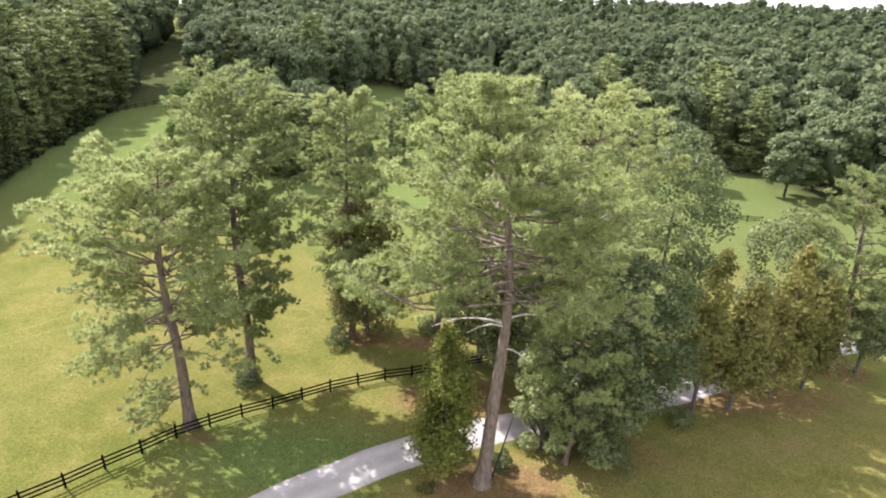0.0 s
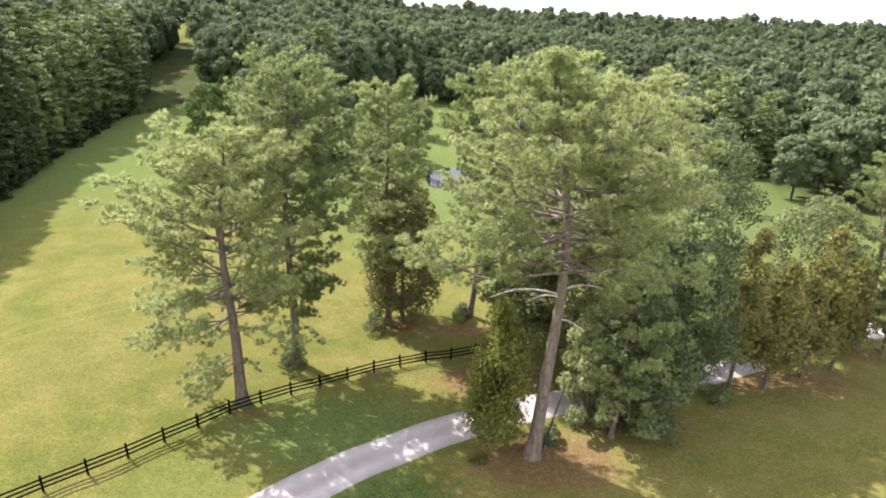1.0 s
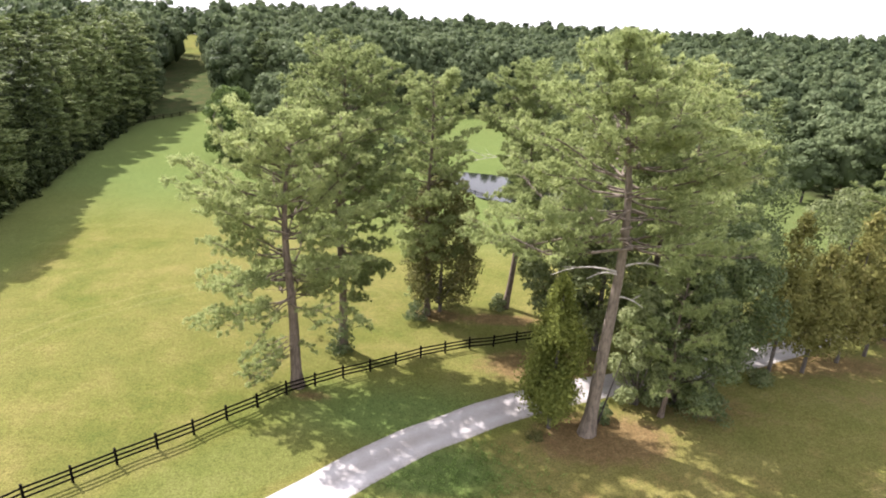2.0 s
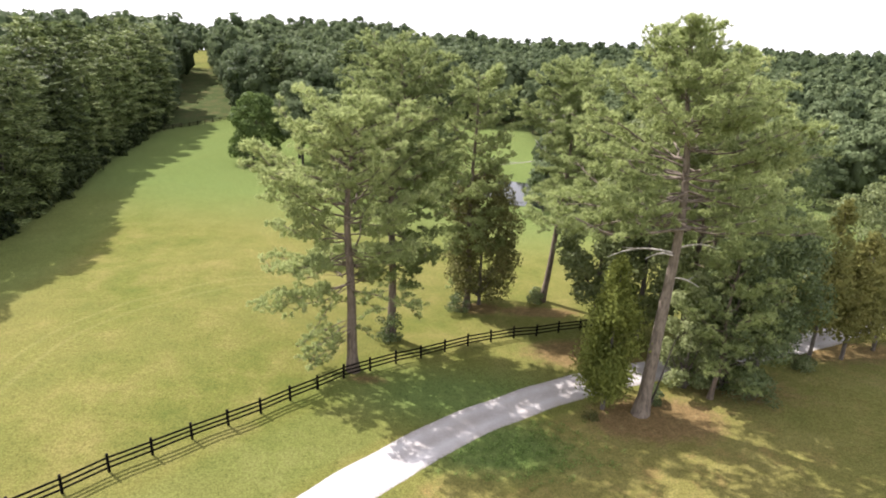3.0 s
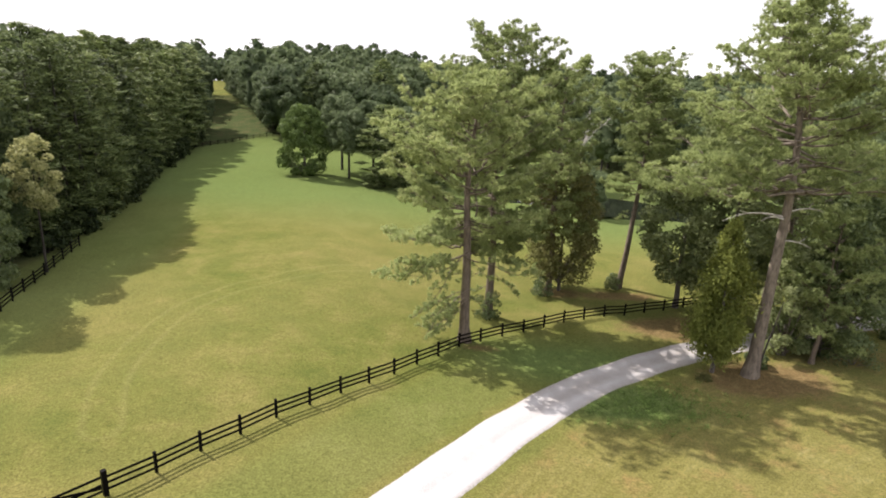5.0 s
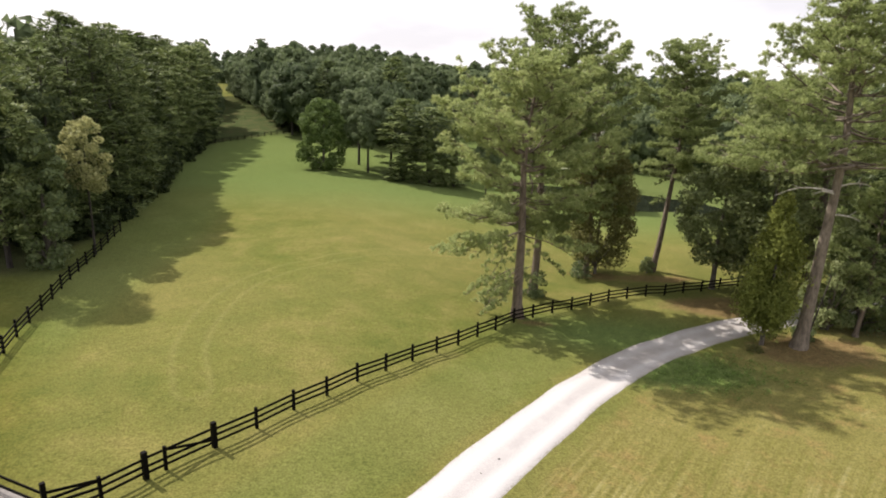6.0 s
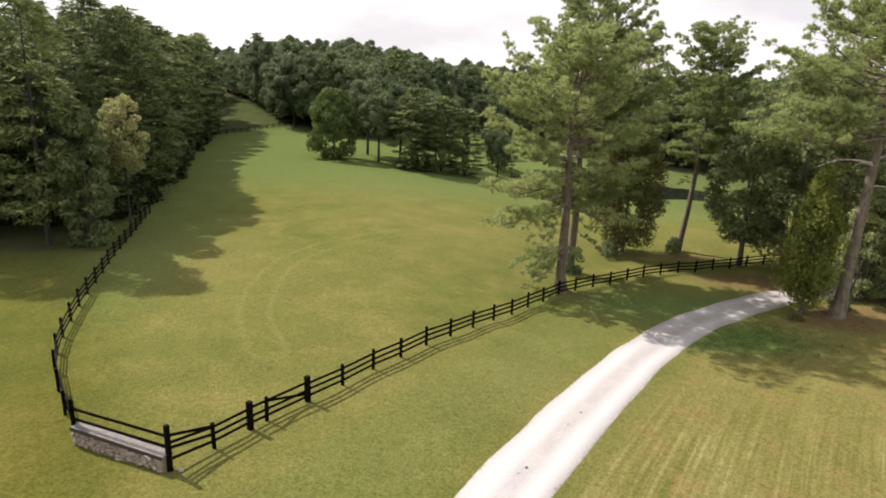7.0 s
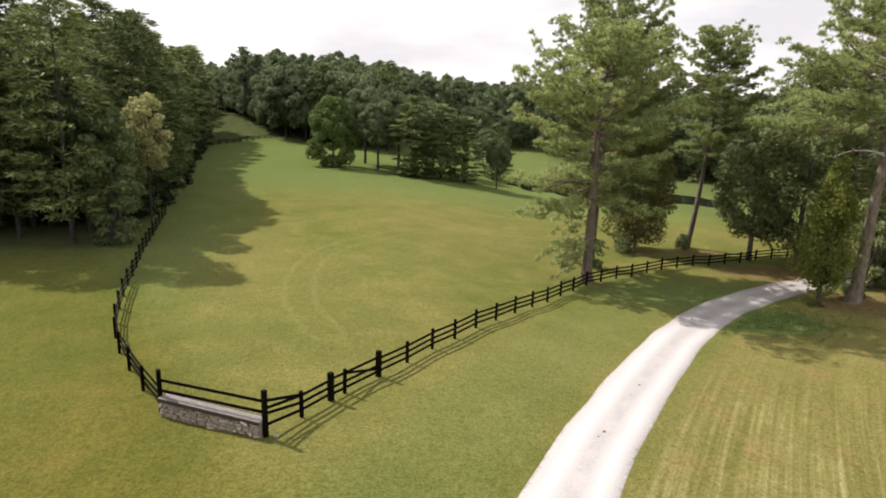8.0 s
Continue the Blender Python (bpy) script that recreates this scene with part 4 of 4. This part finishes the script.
def scrub(x, y, r):
    root = new("shrub")
    x, y = x + r.normal(0, 0.5), y + r.normal(0, 0.5)
    size = r.uniform(0.75, 1.2)
    root.matrix_basis = Matrix.LocRotScale((x, y, gz(x, y) - 0.05), Euler((0, 0, r.uniform(0, 6.28))), (size, size, size))
    tagged(root, "dark leafy shrub standing in for shade at the foot of the woods", "shrub", "shrubs along the woods")
    stems, leaves = SCRUB[int(r.integers(2))]
    part("stem", stems, root)
    part("foliage", leaves, root)


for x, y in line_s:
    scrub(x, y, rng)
# inner rows added only to blacken the view between the trunks
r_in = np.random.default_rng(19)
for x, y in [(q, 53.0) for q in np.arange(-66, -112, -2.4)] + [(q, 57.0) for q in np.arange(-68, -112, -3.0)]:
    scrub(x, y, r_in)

for row in range(3):
    y = 41.0 + 1.5 * row
    while y < 175:
        x = float(left_edge(y)) - 3.0 - 5.0 * row + rng.normal(0, 0.7)
        if clear_of(x, y, 2.6):
            near_by = y < 82 and row < 2
            kind = ((12 + int(rng.integers(2)) if y < 52 else 7 + int(rng.integers(3))) if near_by else 4 + int(rng.integers(3))) if rng.uniform() < 0.88 else (10 if near_by else int(rng.integers(4)))
            forest_tree(kind, x, y, rng.uniform(0.80, 1.10) * (0.94 if row == 0 else 1.0) * (0.95 if y < 62 else 1.12))
        y += rng.uniform(4.2, 6.2) + 0.01 * y
for row in range(2):
    x = -66.0
    while x > -112:
        y = 42.5 + 5.0 * row + rng.normal(0, 0.8)
        if clear_of(x, y, 3.0):
            forest_tree((12 + int(rng.integers(2)) if row == 0 and x > -90 else 4 + int(rng.integers(3))) if rng.uniform() < 0.8 else int(rng.integers(4)), x, y, rng.uniform(0.84, 1.02))
        x -= rng.uniform(4.0, 6.0)

# lower leafy trees in front of that corner
tree_thing("broadleaf_tree", -59.6, 41.0, *broadleaf(71, 13.5, 2.6, -1.0, 34, 7000, 0.25), "small leafy tree in front of dark woods", "tree", LEAF_MATS)
tree_thing("broadleaf_tree", -58.4, 46.2, *broadleaf(72, 13.6, 2.4, 6.0, 30, 3600, 0.22, lobe=0.75, girth=0.10), "small tree with pale yellowish leaves before dark woods", "tree", (BARK_DARK, LEAF_YELLOW))

# single trees and a clump beyond the pasture
tree_thing("broadleaf_tree", -46.4, 108.0, *broadleaf(73, 13.8, 5.2, -0.6, 66, 11500, 0.34, lobe=1.25), "round bright green tree standing alone in the pasture", "tree", (BARK_GREY, LEAF_FRESH))
for kind, x, y, size, wide, lab in [
        (11, -37.6, 107.0, 0.80, 1.0, "leafy tree with a bare lower trunk in a clump"), (4, -30.5, 103.0, 0.72, 1.6, "dense dark tree of a clump beyond the pasture"),
        (6, -25.5, 102.0, 0.68, 1.5, "dense dark tree of a clump beyond the pasture"), (5, -21.0, 101.5, 0.6, 1.5, "dense dark tree of a clump beyond the pasture"),
        (11, -40.5, 117.0, 0.95, 1.0, "leafy tree with bare lower trunk behind a clump"), (11, -33.5, 112.5, 0.92, 1.0, "leafy tree with bare lower trunk behind a clump"), (3, -26.0, 116.0, 0.8, 1.0, "leafy tree behind a clump"),
        (11, -15.0, 100.0, 0.60, 0.8, "slender leafy tree by the pond"), (1, 66.0, 115.0, 0.72, 1.25, "round leafy tree on the meadow's edge"), (3, 46.5, 122.0, 0.7, 1.0, "leafy tree on the meadow's edge"),
        (0, 84.0, 96.0, 0.85, 1.1, "leafy tree on the meadow's edge"), (2, -10.0, 150.0, 0.5, 1.0, "small tree on the far slope"),
        (5, -12.0, 121.5, 0.6, 1.1, "dark pine beside the pond"), (4, -9.6, 125.5, 0.55, 1.1, "dark pine beside the pond"), (3, 7.0, 97.5, 0.5, 1.1, "leafy tree on the pond's bank"), (1, 11.5, 124.0, 0.6, 1.0, "leafy tree behind the pond")]:
    taken.append((x, y))
    forest_tree(kind, x, y, size, wide, lab)

# front rows of the woods across the view
for row in range(2):
    x = -64.0
    while x < 150:
        y = float(woods_front(x)) + 3.5 + 6.0 * row + rng.normal(0, 1.5)
        if x > float(strip_right(y)) + 2 and clear_of(x, y, 4.0):
            forest_tree(int(rng.integers(4)) if rng.uniform() < 0.8 else 4 + int(rng.integers(3)), x, y, rng.uniform(0.82, 1.12) * (0.66 if -28 < x < 18 else 1.0))
        x += rng.uniform(4.5, 7.5)

# the side of the woods along the cleared strip
y = 168.0
while y < 312:
    for side_ in (float(strip_right(y)) + 3.5, float(strip_right(y)) + 9.0):
        x = side_ + rng.normal(0, 0.6)
        if clear_of(x, y, 3.5):
            forest_tree(int(rng.integers(4)), x, y, rng.uniform(0.78, 1.0))
    y += rng.uniform(5.0, 7.5)

# the woods behind, too many to count
LOW = [forest_broadleaf(101 + k, 370, 11, 1.14, w=4.9 + 0.4 * k, under=-0.1) for k in range(5)]
FAR = [forest_broadleaf(111 + k, 60, 3, 2.0, under=0.2) for k in range(4)]


def woods_stuff(name, protos, spots, sizes, label):
    vs, fs, tone, n = [], [], [], 0
    for (x, y), size in zip(spots, sizes):
        v, f = protos[int(rng.integers(len(protos)))][1]
        a = rng.uniform(0, 6.28)
        ca, sa = math.cos(a) * size, math.sin(a) * size
        w = np.stack([v[:, 0] * ca - v[:, 1] * sa + x, v[:, 0] * sa + v[:, 1] * ca + y, v[:, 2] * size * rng.uniform(0.9, 1.12) + gz(x, y) - 0.3], 1)
        vs.append(w)
        tone.append(np.full(len(w), rng.uniform(-0.6, 0.6), np.float32))
        fs.append(f + n)
        n += len(w)
    me = mesh_of(name, np.concatenate(vs), np.concatenate(fs), WOODS)
    me.attributes.new("tone", "FLOAT", "POINT").data.foreach_set("value", np.concatenate(tone))
    tagged(new(name, me), label, "woods", kind="stuff")


def scatter(x0, x1, y0, y1, step, keep):
    gx_, gy_ = np.meshgrid(np.arange(x0, x1, step), np.arange(y0, y1, step))
    px_ = gx_.ravel() + rng.uniform(-0.42, 0.42, gx_.size) * step
    py_ = gy_.ravel() + rng.uniform(-0.42, 0.42, gx_.size) * step
    k = keep(px_, py_) & woods_mask(px_, py_)
    return np.stack([px_[k], py_[k]], 1)


def in_fan(x, y):
    return (np.abs(x + 10) < 0.92 * (y + 14) + 10)


behind = scatter(-240, 330, 44, 330, 9.0, lambda x, y: in_fan(x, y) & (np.hypot(x + 10, y) < 330) & ((x < left_edge(y) - np.where(y > 178, 1.5, 15.0)) & (y > 50) | (y > woods_front(x) + 13)))
woods_stuff("far_woods", LOW, behind, np.where((behind[:, 0] < -72) & (behind[:, 1] < 280), 1.20, 1.0) * rng.uniform(0.74, 1.08, len(behind)), "dense green woods behind the forest edge")
beyond = scatter(-700, 800, 150, 900, 14.5, lambda x, y: in_fan(x, y) & (np.hypot(x + 10, y) >= 330) & (np.hypot(x + 10, y) < 680))
woods_stuff("distant_woods", FAR, beyond, rng.uniform(0.8, 1.15, len(beyond)), "distant green woods reaching the skyline")


# ---- fences ----
POST_H = 1.18


def post_mesh(w, h):
    bm = box_bm(w, w, h)
    bmesh.ops.translate(bm, vec=(0, 0, h / 2 - 0.25), verts=bm.verts)
    topf = [f for f in bm.faces if f.normal.z > 0.9]
    bmesh.ops.inset_individual(bm, faces=topf, thickness=w * 0.3)
    bmesh.ops.translate(bm, vec=(0, 0, w * 0.35), verts=list({v for f in bm.faces if f.normal.z > 0.9 and f.calc_area() < w * w * 0.3 for v in f.verts}))
    return bm_mesh("post", bm, PAINT)


POST_ME = post_mesh(0.13, POST_H + 0.25)
GATE_POST_ME = post_mesh(0.22, 1.30 + 0.25)
CORNER_POST_ME = post_mesh(0.17, 1.98 + 0.25)


def rail_mesh():
    bm = box_bm(1.0, 0.035, 0.125)
    return bm_mesh("rail", bm, PAINT)


RAIL_ME = rail_mesh()


def rail(parent, a, b, name="rail"):
    a, b = Vector(a), Vector(b)
    d = b - a
    ob = part(name, RAIL_ME, parent)
    ob.matrix_basis = Matrix.LocRotScale((a + b) / 2, d.to_track_quat("X", "Z"), (d.length, 1, 1))


def post(parent, me, x, y, turn=0.0, name="post", z=None):
    ob = part(name, me, parent)
    ob.matrix_basis = Matrix.LocRotScale((x, y, gz(x, y) if z is None else z), Euler((rng.normal(0, 0.012), rng.normal(0, 0.012), turn)), None)


RAILS = (0.36, 0.69, 1.02)


def fence(line, label, skip=(), side=0.08):
    root = new("paddock_fence")
    tagged(root, label, "fence")
    for k, p in enumerate(line):
        t = line[min(k + 1, len(line) - 1)] - line[max(k - 1, 0)]
        if k not in skip:
            post(root, POST_ME, p[0], p[1], math.atan2(t[1], t[0]))
        if k + 1 < len(line):
            q = line[k + 1]
            for h in RAILS:
                j = rng.normal(0, 0.012, 2)
                d = (q - p) / np.linalg.norm(q - p)
                off = np.array([d[1], -d[0]]) * side
                a, b = p + off, q + off
                rail(root, (a[0], a[1], gz(*p) + h + j[0]), (b[0], b[1], gz(*q) + h + j[1]))
    return root


CORNER, WALL_END = np.array([-40.35, 8.35]), np.array([-45.1, 10.55])
GATE_A, GATE_B = np.array([-38.1, 11.65]), np.array([-36.0, 14.3])
fence(drive_line, "black three-rail board fence along the gravel drive", skip=(0,))
fence(wood_line, "black three-rail board fence along the woods", skip=(0,))
far_line = curve_points([(-79.8, 139.0), (-73.0, 151.5), (-64.5, 167.0)], 2.44)
fence(far_line, "dark board fence across the far end of the pasture")
fence(curve_points([(-10.0, 114.0), (-5.0, 110.0), (1.0, 105.5)], 2.44), "low dark board fence before the pond")
meadow_line = curve_points([(40.0, 99.5), (45.0, 100.0), (54.5, 99.2)], 2.44)
fence(meadow_line, "dark board fence in the far meadow")

# the gate between two heavy posts, and the braced panel up to the corner
gate = tagged(new("board_gate"), "black board gate with a diagonal brace, closed", "gate")
for p in (GATE_A, GATE_B):
    post(gate, GATE_POST_ME, *p, 0.9, "gate_post")
d = (GATE_B - GATE_A) / np.linalg.norm(GATE_B - GATE_A)
g0, g1 = GATE_A + d * 0.16, GATE_B - d * 0.16
z0, z1 = gz(*GATE_A), gz(*GATE_B)
for h in (0.30, 0.62, 1.05):
    rail(gate, (*g0, z0 + h), (*g1, z1 + h))
rail(gate, (*(g0 + d * 0.75), z0 + 1.02), (*g1, z1 + 0.46), "brace")
gm = g0 + d * 0.75
post(gate, POST_ME, *gm, 0.9, "post")

panel = tagged(new("fence_panel"), "braced black fence panel beside the stone wall", "fence")
pm = (CORNER + GATE_A) / 2 + np.array([0.05, 0.0])
base_c = gz(*CORNER)
post(panel, CORNER_POST_ME, *CORNER, 0.9, "corner_post", base_c - 0.05)
post(panel, POST_ME, *pm, 0.9)
for h0, h1 in ((1.55, 1.05), (1.00, 0.69), (0.50, 0.36)):
    rail(panel, (*CORNER, base_c + h0), (*pm, gz(*pm) + h1))
for h in RAILS:
    rail(panel, (*pm, gz(*pm) + h), (*GATE_A, z0 + h))
rail(panel, (*CORNER, base_c + 1.22), (*pm, gz(*pm) + 1.02), "brace")
post(panel, CORNER_POST_ME, *WALL_END, 0.5, "corner_post", gz(*WALL_END) - 0.05)
for h in (1.05, 1.52):
    rail(panel, (*CORNER, base_c + h), (*WALL_END, gz(*WALL_END) + h))

# the low stone wall under those two rails
wall = tagged(new("stone_wall"), "low fieldstone wall with a pale cap under rails", "wall")
wd = (WALL_END - CORNER) / np.linalg.norm(WALL_END - CORNER)
wlen = float(np.linalg.norm(WALL_END - CORNER))
wz = min(gz(*CORNER), gz(*WALL_END))
wall.matrix_basis = Matrix.LocRotScale((CORNER[0], CORNER[1], wz), Euler((0, 0, math.atan2(wd[1], wd[0]))), None)
WALL_H = 0.72
core_bm = box_bm(wlen - 0.2, 0.34, WALL_H + 0.3)
bmesh.ops.translate(core_bm, vec=(wlen / 2, 0, WALL_H / 2 - 0.15), verts=core_bm.verts)
part("core", bm_mesh("core", core_bm, MORTAR), wall, "pale mortar core")
cap_bm = box_bm(wlen - 0.16, 0.50, 0.10, 0.02)
bmesh.ops.translate(cap_bm, vec=(wlen / 2, 0, WALL_H + 0.05), verts=cap_bm.verts)
part("cap", bm_mesh("cap", cap_bm, CAP_WALL), wall, "pale flat cap stones")
# dark strips that stand in for the shadow under the cap's overhang
for edge in (-0.262, 0.262):
    band_bm = box_bm(wlen - 0.2, 0.03, 0.17, 0.006)
    bmesh.ops.translate(band_bm, vec=(wlen / 2, edge, WALL_H + 0.02), verts=band_bm.verts)
    part("edge_board", bm_mesh("edge_board", band_bm, SHADE_BROWN), wall, "dark brown band standing in for shade along the cap")
STONES = []
for k in range(5):
    bm = box_bm(1.0, 0.16, 1.0, 0.12)
    for v in bm.verts:
        v.co += Vector(rng.normal(0, 1, 3)) * 0.035
    STONES.append(bm_mesh("stone", bm, STONE))
for face in (-1, 1):
    z = -0.06
    for course in range(5):
        hh = (0.15, 0.17, 0.14, 0.16, 0.16)[course]
        x = 0.12
        while x < wlen - 0.2:
            ln = min(rng.uniform(0.16, 0.50), wlen - 0.12 - x)
            ob = part("stone", STONES[int(rng.integers(5))], wall)
            ob.matrix_basis = Matrix.LocRotScale((x + ln / 2, face * 0.15, z + hh / 2), Euler((rng.normal(0, 0.03), rng.normal(0, 0.05), rng.normal(0, 0.03))), (ln * rng.uniform(0.84, 0.97), rng.uniform(0.75, 1.2), hh * rng.uniform(0.78, 1.0)))
            x += ln
        z += hh

# a pale rock by the corner post
rock_bm = bmesh.new()
bmesh.ops.create_icosphere(rock_bm, subdivisions=2, radius=0.10)
for v in rock_bm.verts:
    v.co = Vector((v.co.x * 1.2, v.co.y, v.co.z * 0.8)) * (1 + 0.12 * noise.noise(v.co * 9))
rock = new("rock", bm_mesh("rock", rock_bm, CAP_PALE))
rock.location = (CORNER[0] + 0.42, CORNER[1] - 0.02, gz(CORNER[0] + 0.42, CORNER[1]) + 0.04)
tagged(rock, "small pale rounded rock beside a black post", "rock")

# low brush scattered over the cleared slope
SLOPE = [(smooth(mesh_of("stems", *t, BARK_GREY)), mesh_of("leaves", *cr, LEAF_PALE)) for t, cr in (bush(122, 2.0, 2.4, 500, 0.32), bush(123, 1.8, 2.8, 500, 0.32))]
for k in range(12):
    y = 166 + 130 * rng.uniform()
    x = float(left_edge(y)) + rng.uniform(0.04, 0.96) * (float(strip_right(y)) - float(left_edge(y)))
    size = rng.uniform(0.12, 0.34)
    root = new("shrub")
    root.matrix_basis = Matrix.LocRotScale((x, y, gz(x, y) - 0.05), Euler((0, 0, rng.uniform(0, 6.28))), (size, size, size))
    tagged(root, "small shrub on the cleared slope", "shrub", "shrubs on the slope")
    pair_ = SLOPE[int(rng.integers(2))]
    part("stem", pair_[0], root)
    part("foliage", pair_[1], root)

# rank weeds in the shaded patch beside the drive
r_w = np.random.default_rng(9)
wx, wy = r_w.normal(-6.0, 3.4, 330), r_w.normal(27.8, 1.9, 330)
keep = (road_distance(wx, wy)[0] > 2.1) & (np.hypot((wx + 6.5) / 8.5, (wy - 27.6) / 4.8) < 1.0)
wx, wy = wx[keep], wy[keep]
leaf_at = np.repeat(np.stack([wx, wy, ground(wx, wy)], 1), 14, 0)
leaf_at += r_w.normal(0, 1, leaf_at.shape) * np.array([0.14, 0.14, 0.0])
leaf_at[:, 2] += np.abs(r_w.normal(0.10, 0.10, len(leaf_at)))
tagged(new("weeds", mesh_of("weeds", *leaf_cards(r_w, leaf_at, np.tile([0.0, 0.0, 1.0], (len(leaf_at), 1)), 0.085, 0.7), WEED)), "low green weeds in the shade beside the drive", "weeds", kind="stuff")

# dark clods lying on the gravel
clod_bm = bmesh.new()
bmesh.ops.create_icosphere(clod_bm, subdivisions=1, radius=0.11)
for v in clod_bm.verts:
    v.co = Vector((v.co.x * 1.3, v.co.y, v.co.z * 0.5)) * (1 + 0.3 * noise.noise(v.co * 13))
CLOD_ME = bm_mesh("clod", clod_bm, CAP)
for x, y, size in ((-21.97, 15.34, 0.62), (-23.02, 13.9, 0.34), (-25.87, 9.97, 0.70), (-26.3, 9.5, 0.35)):
    clod = new("clod", CLOD_ME)
    clod.matrix_basis = Matrix.LocRotScale((x, y, gz(x, y) + 0.088), Euler((0, 0, x * 3)), (size, size, size))
    tagged(clod, "small dark clod of earth on pale gravel", "clod", "clods on the drive")


def bare_tree(seed, height):
    """A dead tree: a pale forked stem and bare limbs."""
    r = np.random.default_rng(seed)
    out = []

    def grow(start, way, length, radius, depth):
        s_ = np.linspace(0, 1, 5)
        bend = r.normal(0, 0.10, 3) * length
        line_ = start + np.outer(s_, way * length) + np.outer(s_ ** 2, bend)
        out.append(tube(line_, radius * (1 - 0.55 * s_), 6 if depth == 0 else 4))
        if depth < 3:
            for q in range(6 if depth == 0 else 3):
                u = r.uniform(0.4, 1.0)
                turn = unit(way + r.normal(0, 0.42, 3) + np.array([0, 0, 0.15]))
                grow(start + way * length * u + bend * u * u, turn, length * (r.uniform(0.8, 1.1) if depth == 0 else r.uniform(0.4, 0.6)), radius * 0.55, depth + 1)

    grow(np.zeros(3), np.array([0.02, 0.0, 1.0]), height * 0.42, 0.16, 0)
    return merge(out)


dead = tagged(new("dead_tree"), "bare grey dead tree beyond the pond", "tree")
dead.location = (10.4, 122.5, gz(10.4, 122.5) - 0.1)
part("trunk", smooth(mesh_of("trunk", *bare_tree(77, 20.0), DEADWOOD)), dead)
